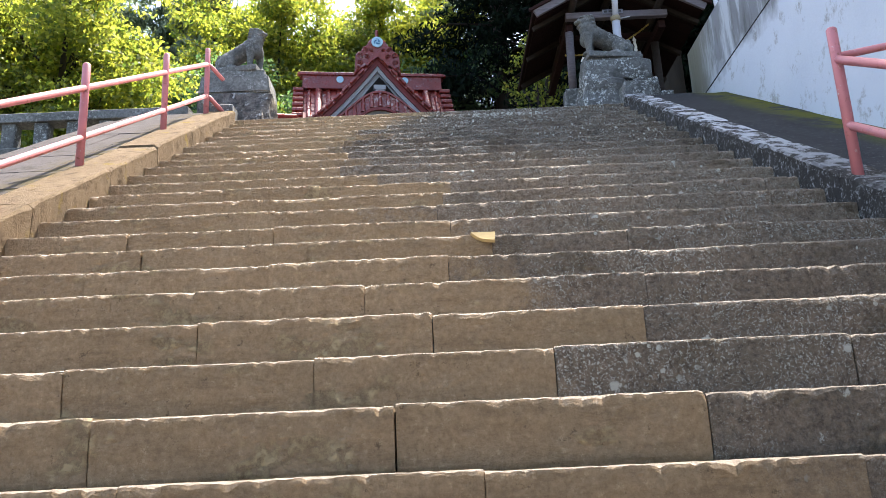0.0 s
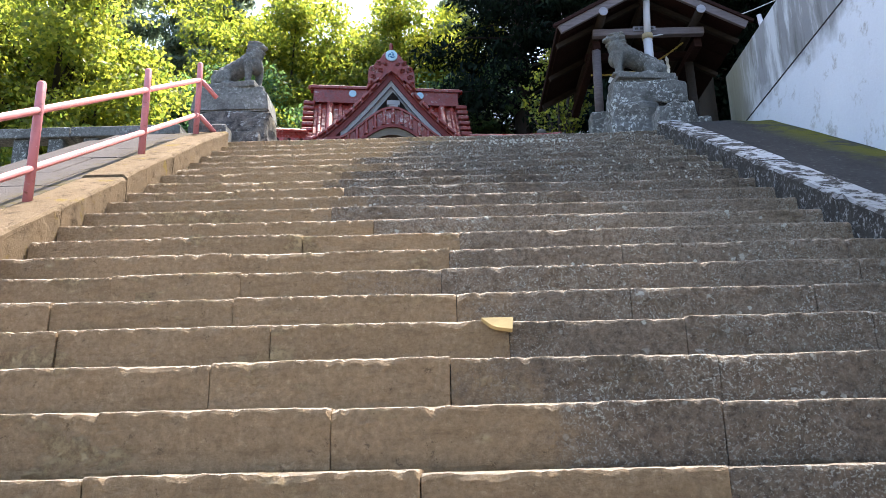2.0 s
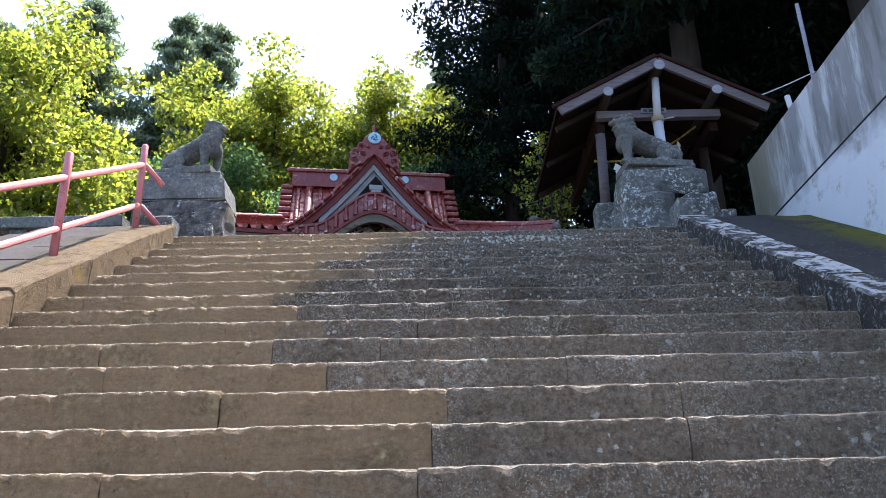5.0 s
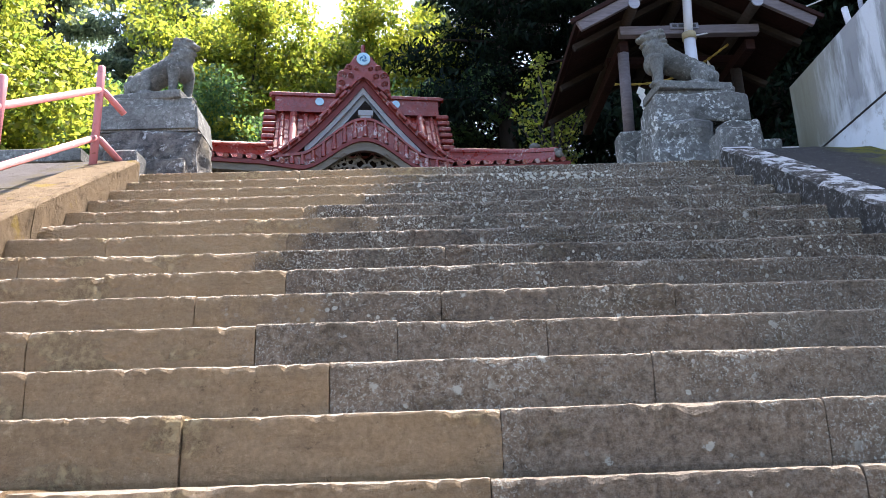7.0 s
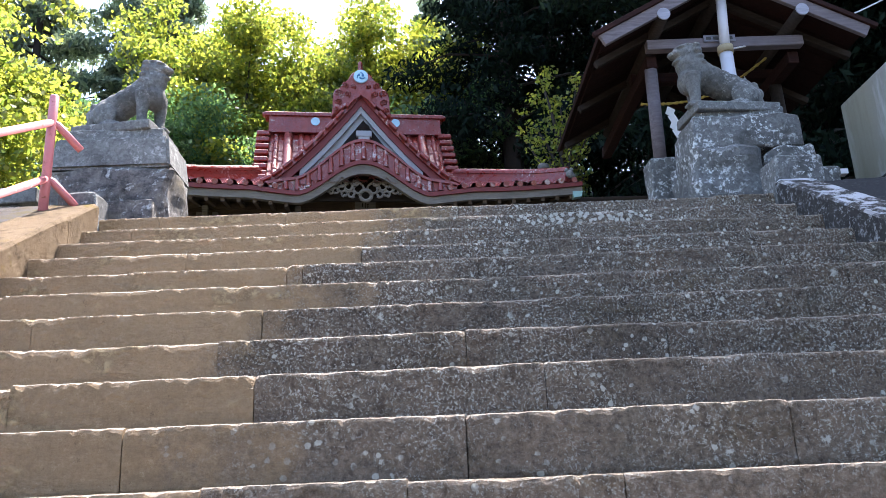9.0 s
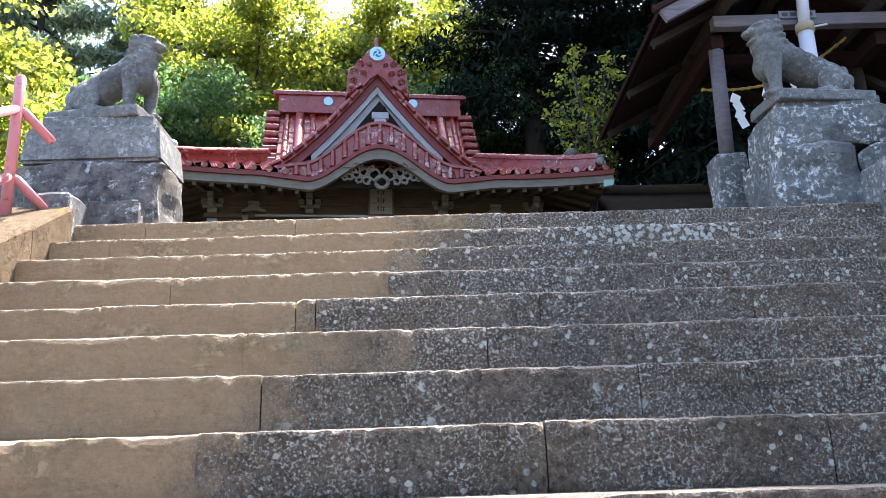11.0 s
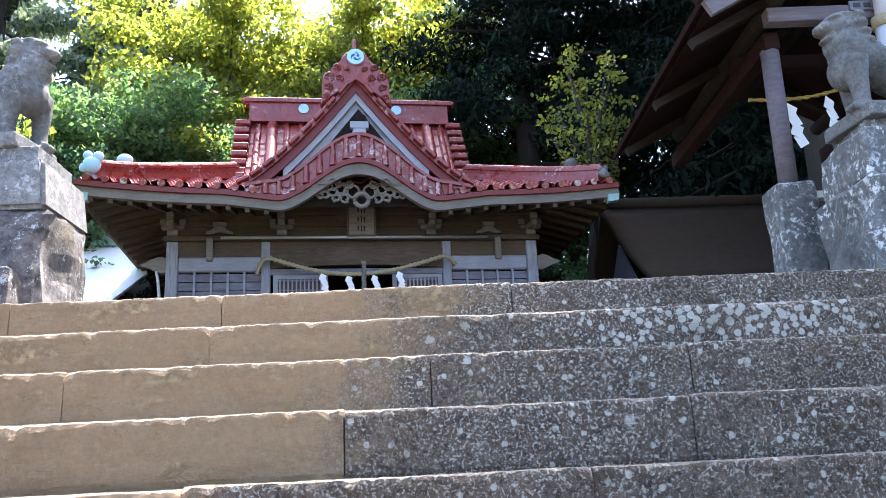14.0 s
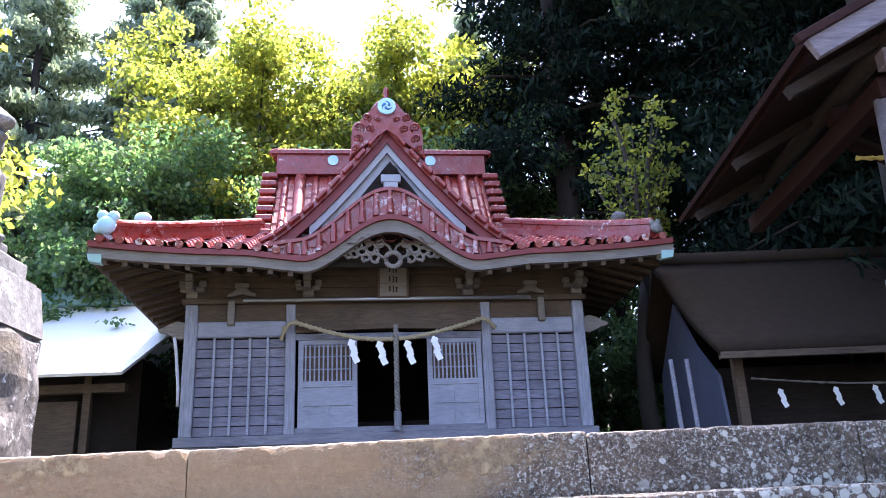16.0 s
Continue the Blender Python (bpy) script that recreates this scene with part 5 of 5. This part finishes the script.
    for s in (-1, 1):
        for k, (x, z, r) in enumerate(((0.13, 9.02, 0.12), (0.30, 9.06, 0.085), (0.42, 9.02, 0.07), (0.52, 8.99, 0.06), (0.24, 8.93, 0.07), (0.36, 8.93, 0.06), (0.60, 8.96, 0.045), (0.46, 9.09, 0.05), (0.18, 9.13, 0.06), (0.58, 9.06, 0.04), (0.33, 9.15, 0.045))):
            bm = bmesh.new()
            ring = [(s * x + 0.03 + s * r * math.cos(a) * (1 - 0.03 * q), -1.0, hz(z) + r * math.sin(a) * (1 - 0.03 * q)) for q, a in enumerate(2 * math.pi * q / 13 + k for q in range(15))]
            tube(bm, ring, 0.021, 6)
            part("scroll", bm, M_WOOD_CARVED, pend)
    bm = bmesh.new()
    box(bm, -1.2, 1.2, -0.85, -0.80, hz(8.85), hz(9.32))
    part("gable_backing", bm, M_WOOD_DARK, root)
    # triangular gable
    n = 24
    us = [-1.80 + 3.6 * k / (2 * n) for k in range(2 * n + 1)]
    bm = bmesh.new()
    band(bm, [(u, chid(u) - 0.30) for u in us], [(u, chid(u) - 0.13) for u in us], -0.44, -0.36)
    part("bargeboard", bm, M_RED, root, "broad red curved bargeboard")
    bm = bmesh.new()
    band(bm, [(u, chid(u) - 0.13) for u in us], [(u, chid(u) - 0.03) for u in us], -0.50, 0.9)
    part("gable_slope", bm, M_TILE, root)
    bm = bmesh.new()
    inn = [u for u in us if abs(u) < 1.2]
    band(bm, [(u, chid(u) - 0.44) for u in inn], [(u, chid(u) - 0.30) for u in inn], -0.40, -0.34)
    part("inner_bargeboard", bm, M_WHITE, root, "white painted inner board")
    bm = bmesh.new()
    plate(bm, [(-1.1, hz(9.4)), (1.1, hz(9.4)), (0.9, chid(0.9) - 0.42), (0.0, chid(0.0) - 0.40), (-0.9, chid(0.9) - 0.42)], -0.32, -0.26)
    part("pediment", bm, M_WHITE, root, "pale plastered gable field")
    # flat near-black sheet in place of a shaded hollow
    bm = bmesh.new()
    plate(bm, [(-0.40, hz(10.05)), (0.46, hz(10.05)), (0.04, hz(10.62))], -0.415, -0.402)
    part("vent", bm, M_DARK_IN, root, "flat dark triangle for the shaded gable opening")
    bm = bmesh.new()
    box(bm, -0.06, 0.15, -0.50, -0.415, hz(10.05), hz(10.27))
    box(bm, -0.10, 0.19, -0.51, -0.415, hz(10.25), hz(10.37))
    part("gable_strut", bm, M_WHITE, root, "small white block in the gable", bevel=0.01)
    bm = bmesh.new()
    blob(bm, (0.05, -0.46, hz(10.44)), (0.11, 0.04, 0.085), None, 10)
    part("gable_ornament", bm, M_DARK_IN, root)
    for s in (-1, 1):
        for k in range(9):
            u = 0.22 + 1.5 * k / 8
            du = 0.02
            ang = math.atan2(chid(u + du) - chid(u - du), 2 * du)
            bm = bmesh.new()
            m = Matrix.Translation((s * u, -0.50, chid(u) - 0.02)) @ Matrix.Rotation(-s * ang, 4, "Y")
            box(bm, -0.10, 0.10, -0.09, 0.12, -0.05, 0.012, m)
            part("verge_tile", bm, M_TILE, root, bevel=0.012)
        for dv, r in ((-0.30, 0.055), (0.0, 0.055)):
            bm = bmesh.new()
            tube(bm, [(s * (0.1 + 1.66 * k / 12), dv, chid(0.1 + 1.66 * k / 12) + 0.02) for k in range(13)], r, 8)
            part("verge_roll", bm, M_TILE, root, smooth=True)
    # ridge-end tile with crest
    bm = bmesh.new()
    pts = [(-0.52, 11.12), (-0.46, 11.22), (-0.36, 11.20), (-0.37, 11.30), (-0.26, 11.34), (-0.22, 11.46), (-0.15, 11.56), (0.0, 11.60),
           (0.15, 11.56), (0.22, 11.46), (0.26, 11.34), (0.37, 11.30), (0.36, 11.20), (0.46, 11.22), (0.52, 11.12), (0.50, 10.98), (0.56, 10.62), (0.0, 11.12), (-0.56, 10.62), (-0.50, 10.98)]
    plate(bm, [(x, hz(z) - 0.02) for x, z in pts], -0.56, -0.40)
    part("ridge_end_tile", bm, M_TILE, root, "scrolled red ridge-end tile", bevel=0.025)
    for s in (-1, 1):
        for x, z, r in ((0.42, 11.10, 0.085), (0.30, 11.26, 0.07), (0.43, 10.92, 0.075), (0.47, 10.76, 0.06), (0.26, 11.08, 0.07), (0.15, 11.24, 0.05)):
            bm = bmesh.new()
            tube(bm, [(s * x + s * r * q / 14 * math.cos(q * 0.75), -0.57, hz(z) + r * q / 14 * math.sin(q * 0.75)) for q in range(15)], 0.016, 6)
            part("scroll", bm, M_TILE, root, smooth=True)
    bm = bmesh.new()
    tube(bm, [(0, -0.56, hz(11.44)), (0, -0.60, hz(11.44))], 0.135, 24)
    c = part("crest_disc", bm, M_BLUE, root, "pale blue round crest")
    for k in range(3):
        bm = bmesh.new()
        a0 = 2 * math.pi * k / 3
        tube(bm, [(0.03 * math.cos(a0) + 0.0, -0.603, hz(11.44) + 0.03 * math.sin(a0))] +
             [((0.035 + 0.045 * q / 5) * math.cos(a0 + q * 0.35), -0.603, hz(11.44) + (0.035 + 0.045 * q / 5) * math.sin(a0 + q * 0.35)) for q in range(1, 6)],
             [0.022, 0.02, 0.016, 0.012, 0.009, 0.006], 8)
        part("crest_comma", bm, M_BLUE_DEEP, c, "dark blue comma")
    bm = bmesh.new()
    tube(bm, [(0, -0.45, hz(11.52)), (0, -0.45, hz(11.78)), (0, -0.45, hz(11.82))], [0.05, 0.045, 0.03], 10)
    part("finial", bm, M_TILE, root, "short dark finial")


hall_root = hall()
roof(hall_root)

# rope with streamers and the bell rope
hr = thing("sacred_rope", HALL @ pose(0, -0.2, hz(8.1)), "thick twisted straw rope with paper streamers across the doorway", "rope")
bm = bmesh.new()
pts = [(-1.50, 0.0, -0.10), (-1.46, -0.02, 0.06), (-1.38, -0.03, 0.13)]
pts += [(-1.30 + 2.62 * t / 40, -0.03, 0.14 - 0.27 * math.sin(math.pi * (t / 40) ** 0.95) + 0.02 * t / 40) for t in range(41)]
pts += [(1.40, -0.02, 0.14), (1.50, 0.0, 0.02)]
twisted(bm, pts, 0.042, 3, 24, 6)
part("rope", bm, M_ROPE, hr, smooth=True)
for u, z in ((-0.52, -0.10), (-0.13, -0.135), (0.26, -0.13), (0.64, -0.08)):
    shide(hr, u, -0.03, z, 1.0, 0.2)
br = thing("bell_rope", HALL @ pose(0.08, -0.25, hz(6.72)), "thick faded bell rope hanging before the doorway", "rope")
bm = bmesh.new()
twisted(bm, [(0.0, 0.0, 0.25 + 1.2 * t / 30) for t in range(31)], 0.045, 3, 7, 7)
part("cord", bm, M_ROPE_OLD, br, smooth=True)
bm = bmesh.new()
tube(bm, [(0, 0, 0.0), (0, 0, 0.24), (0, 0, 0.26)], [0.045, 0.055, 0.04], 10)
part("grip", bm, M_WOOD, br, "plain wooden grip")

# ---- side buildings ----


def left_building():
    root = thing("side_building", pose(-7.0, 20.4, TOP + 0.55, 0, 0, 4), "small wooden outbuilding with pale sheet metal roof", "building")
    bm = bmesh.new()
    box(bm, -1.6, 1.3, 0, 3.0, 0.0, 2.1)
    part("wall", bm, M_WOOD_DARK, root)
    rows = [[(-2.0, -1.2, 1.66), (1.37, -1.2, 1.66)], [(-2.0, 0.0, 2.52), (1.72, 0.0, 2.52)], [(-2.0, 1.2, 3.42), (1.15, 1.2, 3.42)]]
    ob = new("roof_sheet", sheet("roof_sheet", rows, M_ROOF_WHITE, False))
    ob.parent = root
    so = ob.modifiers.new("thick", "SOLIDIFY")
    so.thickness = 0.05
    rows = [[(-2.0, 1.2, 3.42), (1.15, 1.2, 3.42)], [(-2.0, 2.4, 2.52), (1.72, 2.4, 2.52)], [(-2.0, 3.6, 1.66), (1.37, 3.6, 1.66)]]
    ob = new("roof_sheet", sheet("roof_sheet", rows, M_ROOF_WHITE, False))
    ob.parent = root
    so = ob.modifiers.new("thick", "SOLIDIFY")
    so.thickness = 0.05
    bm = bmesh.new()
    box(bm, -2.05, 1.35, 1.0, 1.4, 3.36, 3.62)
    part("ridge", bm, M_TEAL, root, "verdigris copper ridge box", bevel=0.02)
    for x in (-0.7, 0.55):
        for s in (-1, 1):
            bm = bmesh.new()
            m = Matrix.Translation((x, 1.2, 3.6)) @ Matrix.Rotation(radians(-38 * s), 4, "X")
            box(bm, -0.08, 0.08, -0.08, 0.08, 0.0, 0.7, m)
            part("ridge_fin", bm, M_TEAL, root, "crossed verdigris ridge fin", bevel=0.02)
    for k, x in enumerate((-1.55, -0.4, 0.7)):
        bm = bmesh.new()
        box(bm, x - 0.06, x + 0.06, -0.75, -0.63, 0, 1.90)
        part("post", bm, M_WOOD_BROWN, root)
    bm = bmesh.new()
    box(bm, -1.7, 1.3, -0.78, -0.6, 1.42, 1.56)
    part("beam", bm, M_WOOD_BROWN, root)
    bm = bmesh.new()
    box(bm, -0.3, 0.55, -0.72, -0.66, 0.4, 1.30)
    part("shutter", bm, M_WOOD_BROWN, root, "brown shutter panel")
    shide(root, -0.75, -0.7, 1.4, 0.8)
    return root


def right_building():
    root = thing("side_shrine", pose(4.35, 17.6, TOP - 0.15, 0, 0, 2), "low shaded side shrine with brown bark roof", "building")
    bm = bmesh.new()
    box(bm, -1.2, 2.8, 0.3, 2.6, 0.0, 1.75)
    part("wall", bm, M_WOOD_DARK, root)
    for a, b in (((-1.0, 1.80), (1.25, 3.55)), ((3.1, 2.02), (1.25, 3.55))):
        rows = []
        for r in range(9):
            t = r / 8
            v, z = a[0] + (b[0] - a[0]) * t, a[1] + (b[1] - a[1]) * t - 0.12 * math.sin(math.pi * t)
            rows.append([(-1.5 - 0.05 * t + (5.3 - 0.3 * t) * k / 20, v, z + 0.02 * n3(k, r, 1, 0.7)) for k in range(21)])
        ob = new("thatch", sheet("thatch", rows, M_BARK_ROOF))
        ob.parent = root
        so = ob.modifiers.new("thick", "SOLIDIFY")
        so.thickness = 0.12
    bm = bmesh.new()
    tube(bm, [(-1.52, 1.25, 3.6), (3.6, 1.25, 3.6)], 0.10, 10)
    part("ridge", bm, M_BARK_ROOF, root, smooth=True)
    bm = bmesh.new()
    plate(bm, [(-0.55, 0.0), (-0.3, 1.55), (0.45, 2.1), (1.25, 2.9), (2.3, 2.0), (2.6, 0.0)], -1.34, -1.30)
    g = part("sheeting", bm, M_TARP, root, "blue-grey sheet cladding the gable end")
    g.matrix_local = Matrix(((0, 1, 0, 0), (1, 0, 0, 0), (0, 0, 1, 0), (0, 0, 0, 1)))
    for x in (-1.1, 0.9, 2.7):
        bm = bmesh.new()
        box(bm, x - 0.06, x + 0.06, -0.4, -0.28, 0, 2.05)
        part("post", bm, M_WOOD_BROWN, root)
    bm = bmesh.new()
    twisted(bm, [(-0.95 + 3.5 * t / 24, -0.36, 1.5 - 0.12 * math.sin(math.pi * t / 24)) for t in range(25)], 0.018, 2, 14, 6)
    part("rope", bm, M_ROPE_OLD, root)
    for x in (-0.6, 0.1, 0.6, 1.2, 1.9):
        shide(root, x, -0.38, 1.36, 0.7)
    for x in (-1.75, -1.95):
        bm = bmesh.new()
        tube(bm, [(x, -0.6, 0.0), (x - 0.03, -0.5, 1.75)], 0.03, 8)
        part("prop", bm, M_WOOD, root)
    bm = bmesh.new()
    box(bm, -1.5, 3.8, -0.97, -0.88, 1.66, 1.74)
    part("eave_board", bm, M_WOOD_BROWN, root)
    return root


left_building()
right_building()

# ---- trees ----


def leaf_mesh(name, centres, radii, count, size, material, seed, flat=0.7, droop=0.0, aspect=1.6):
    """Many small single leaves spread through uneven clumps."""
    rng = np.random.default_rng(seed)
    centres, radii = np.asarray(centres, float), np.asarray(radii, float)
    vol = radii.prod(axis=1) ** 0.75
    pick = rng.choice(len(centres), count, p=vol / vol.sum())
    d = rng.normal(size=(count, 3))
    d /= np.linalg.norm(d, axis=1)[:, None]
    rad = rng.uniform(0.02, 1.0, count) ** 0.45
    p = centres[pick] + d * rad[:, None] * radii[pick]
    nrm = rng.normal(size=(count, 3)) * (1 - flat) + np.array([0, 0, 1.0]) * flat + d * 0.35
    nrm /= np.linalg.norm(nrm, axis=1)[:, None]
    ax = np.cross(nrm, rng.normal(size=(count, 3)))
    ax[:, 2] -= droop
    ax /= np.linalg.norm(ax, axis=1)[:, None]
    bx = np.cross(nrm, ax)
    bx /= np.linalg.norm(bx, axis=1)[:, None]
    s = size * rng.uniform(0.6, 1.35, count)[:, None]
    v = np.stack([p - ax * s * aspect * 0.5, p + bx * s * 0.5, p + ax * s * aspect * 0.5, p - bx * s * 0.5], 1).reshape(-1, 3)
    me = bpy.data.meshes.new(name)
    me.vertices.add(len(v))
    me.vertices.foreach_set("co", v.ravel())
    me.loops.add(count * 4)
    me.loops.foreach_set("vertex_index", np.arange(count * 4, dtype=np.int32))
    me.polygons.add(count)
    me.polygons.foreach_set("loop_start", np.arange(0, count * 4, 4, dtype=np.int32))
    me.update()
    me.validate()
    me.materials.append(material)
    return me


def broad_tree(m, h, r, seed, material, leaves=26000, size=0.15, crown0=0.3, label="", trunk_r=0.16):
    rnd = random.Random(seed)
    root = thing("tree", m, label, "tree")
    bm = bmesh.new()
    top = Vector((rnd.uniform(-0.4, 0.4), rnd.uniform(-0.4, 0.4), h * 0.75))
    spine = [Vector((0, 0, -0.3))] + [Vector((top.x * t + 0.18 * math.sin(5 * t + seed), top.y * t + 0.15 * math.cos(4 * t), top.z * t)) for t in (0.15, 0.3, 0.45, 0.6, 0.8, 1.0)]
    tube(bm, spine, [trunk_r * 1.3, trunk_r, trunk_r * 0.9, trunk_r * 0.75, trunk_r * 0.6, trunk_r * 0.4, trunk_r * 0.15], 9)
    part("trunk", bm, M_BARK, root, smooth=True)
    centres, radii = [], []
    n = 15
    for k in range(n):
        t = crown0 + (0.95 - crown0) * (k + rnd.random() * 0.7) / n
        base = spine[min(5, 1 + int(t * 5))].lerp(spine[min(6, 2 + int(t * 5))], 0.5)
        ang = k * 2.4 + rnd.uniform(-0.4, 0.4)
        prof = math.sin(math.pi * min(1, (t - crown0 * 0.7) / (1.05 - crown0 * 0.7))) ** 0.6
        rr = r * prof * rnd.uniform(0.65, 1.0)
        tip = Vector((base.x + rr * math.cos(ang), base.y + rr * math.sin(ang), h * t + rnd.uniform(0.1, 0.6)))
        start = Vector((base.x, base.y, h * t * 0.72))
        mid = start.lerp(tip, 0.5) + Vector((0, 0, 0.25))
        bm = bmesh.new()
        tube(bm, [start, mid, tip], [trunk_r * 0.42, trunk_r * 0.26, trunk_r * 0.07], 6)
        part("limb", bm, M_BARK, root, smooth=True)
        for q in range(22):
            f = rnd.uniform(0.3, 1.15)
            c = start.lerp(tip, f) + Vector((rnd.gauss(0, 0.34), rnd.gauss(0, 0.34), rnd.gauss(0.1, 0.30))) * r * 0.42
            s = rnd.uniform(0.09, 0.26) * r
            centres.append(c)
            radii.append((s * 1.25, s * 1.25, s * rnd.uniform(0.3, 0.6)))
    for q in range(10):
        c = Vector((rnd.gauss(0, 0.3) * r, rnd.gauss(0, 0.3) * r, h * rnd.uniform(0.82, 1.02)))
        s = rnd.uniform(0.14, 0.28) * r
        centres.append(c)
        radii.append((s, s, s * 0.5))
    crown = new("crown", leaf_mesh("crown", centres, radii, int(leaves * 1.9), size * 0.62, material, seed, 0.3, 0.15))
    crown.parent = root
    return root


def conifer(m, h, r, seed, material, leaves=22000, size=0.24, bare=0.25, label="", trunk_r=0.28):
    rnd = random.Random(seed)
    root = thing("conifer", m, label, "tree")
    bm = bmesh.new()
    lean = rnd.uniform(-0.3, 0.3)
    tube(bm, [(0, 0, -0.4), (lean * 0.3, 0, h * 0.4), (lean, 0, h * 0.8), (lean, 0, h)], [trunk_r * 1.2, trunk_r * 0.8, trunk_r * 0.35, 0.02], 10)
    part("trunk", bm, M_BARK, root, smooth=True)
    centres, radii = [], []
    n = int(h * 5.0)
    limbs = bmesh.new()
    for k in range(n):
        t = bare + (1 - bare) * (k + rnd.random()) / n
        ang = k * 2.4 + rnd.uniform(-0.5, 0.5)
        rr = r * (1 - ((t - bare) / (1 - bare)) ** 2.3) ** 0.8 * rnd.uniform(0.5, 1.08) + 0.15
        z = h * t
        tip = Vector((lean * t + rr * math.cos(ang), rr * math.sin(ang), z - 0.18 * rr))
        start = Vector((lean * t, 0, z + 0.1))
        tube(limbs, [start, start.lerp(tip, 0.5) + Vector((0, 0, 0.12 * rr)), tip], [0.05, 0.035, 0.01], 5)
        for q in range(4):
            f = 0.35 + 0.65 * (q + rnd.random()) / 4
            c = start.lerp(tip, f) + Vector((rnd.gauss(0, 0.16), rnd.gauss(0, 0.16), -0.08 + rnd.gauss(0, 0.1)))
            s = (0.30 + 0.28 * rr / r) * rnd.uniform(0.7, 1.3) * (r / 2.4)
            centres.append(c)
            radii.append((s, s, s * rnd.uniform(0.28, 0.5)))
    part("branchwork", limbs, M_BARK, root, smooth=True)
    crown = new("crown", leaf_mesh("crown", centres, radii, leaves, size, material, seed, 0.35, 0.7, 3.4))
    crown.parent = root
    return root


B = "broadleaf tree with sunlit yellow-green leaves"
for k, (x, y, h, r, mtl, nl, sz) in enumerate((
        (-6.7, 13.6, 4.9, 2.2, M_LEAF_BRIGHT, 30000, 0.095), (-9.3, 14.5, 5.6, 2.5, M_LEAF_BRIGHT, 16000, 0.13),
        (-5.8, 26.0, 11.3, 3.2, M_LEAF_BRIGHT, 40000, 0.15), (-3.3, 27.5, 11.7, 3.4, M_LEAF_BRIGHT, 36000, 0.15),
        (-6.6, 23.5, 7.2, 2.5, M_LEAF_MID, 30000, 0.12),
        (-4.4, 23.8, 7.2, 2.7, M_LEAF_MID, 28000, 0.12), (-0.9, 27.0, 12.4, 2.8, M_LEAF_BRIGHT, 28000, 0.15),
        (0.4, 25.5, 8.0, 2.6, M_LEAF_MID, 26000, 0.12), (2.95, 20.2, 6.6, 0.75, M_LEAF_BRIGHT, 1300, 0.10),
        (3.0, 24.5, 5.8, 2.2, M_LEAF_MID, 18000, 0.12),
        (-2.4, 25.0, 7.6, 2.4, M_LEAF_MID, 22000, 0.12), (-8.6, 22.2, 6.8, 2.2, M_LEAF_MID, 20000, 0.12))):
    broad_tree(pose(x, y, ground_z(x, y) + 0.02, 0, 0, k * 47), h, r, 20 + k, mtl, nl, sz,
               0.12 if k < 2 else 0.62 if k == 8 else 0.25, B if mtl is M_LEAF_BRIGHT else "leafy green broadleaf tree behind the shrine")
for k, (x, y, h, r) in enumerate(((-13.2, 29.0, 17.3, 3.4), (-9.8, 30.0, 16.8, 3.0), (-18.0, 31.0, 17.5, 3.0), (0.6, 33.0, 15.5, 2.6), (-11.2, 22.5, 9.5, 1.9), (-13.2, 24.0, 11.5, 2.2), (-8.3, 28.0, 15.6, 2.7), (-15.5, 27.0, 15.0, 2.8))):
    conifer(pose(x, y, ground_z(x, y) + 0.02, 0, 0, k * 70), h, r, 50 + k, M_LEAF_CEDAR, 52000, 0.095, 0.08, "tall blue-green cedar on the hillside")
# those with y below 16 are added, mostly unseen, to cast shade
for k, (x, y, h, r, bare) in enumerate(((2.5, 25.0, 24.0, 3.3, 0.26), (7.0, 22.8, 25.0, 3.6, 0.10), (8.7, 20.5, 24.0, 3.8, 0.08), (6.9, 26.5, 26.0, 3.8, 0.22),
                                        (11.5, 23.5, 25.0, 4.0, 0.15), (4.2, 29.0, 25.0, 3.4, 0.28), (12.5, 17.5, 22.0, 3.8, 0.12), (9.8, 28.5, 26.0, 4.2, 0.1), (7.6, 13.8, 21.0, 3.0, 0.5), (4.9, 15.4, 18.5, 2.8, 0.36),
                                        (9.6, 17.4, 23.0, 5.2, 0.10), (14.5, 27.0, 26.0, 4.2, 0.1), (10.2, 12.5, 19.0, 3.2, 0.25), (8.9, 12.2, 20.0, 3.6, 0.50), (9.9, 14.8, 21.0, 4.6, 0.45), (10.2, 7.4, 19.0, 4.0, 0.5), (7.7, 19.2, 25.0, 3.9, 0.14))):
    conifer(pose(x, y, ground_z(x, y) + 0.02, 0, 0, k * 53), h, r, 80 + k, M_LEAF_SHADED, 46000, 0.072, bare, "tall dark shaded conifer with drooping sprays", 0.30)
# undergrowth on the slope behind the buildings
rng = random.Random(9)
cs, rs = [], []
for _ in range(260):
    x, y = rng.uniform(-18, 20), rng.uniform(21, 34)
    if -6 < x < 8 and y < 25:
        continue
    s = rng.uniform(0.4, 1.1)
    cs.append((x, y, ground_z(x, y) + s * rng.uniform(0.3, 1.2)))
    rs.append((s, s, s * 0.8))
under = new("undergrowth", leaf_mesh("undergrowth", cs, rs, 50000, 0.17, M_LEAF_MID, 4, 0.5))
tagged(under, "dense green undergrowth on the wooded slope", "undergrowth", kind="stuff")
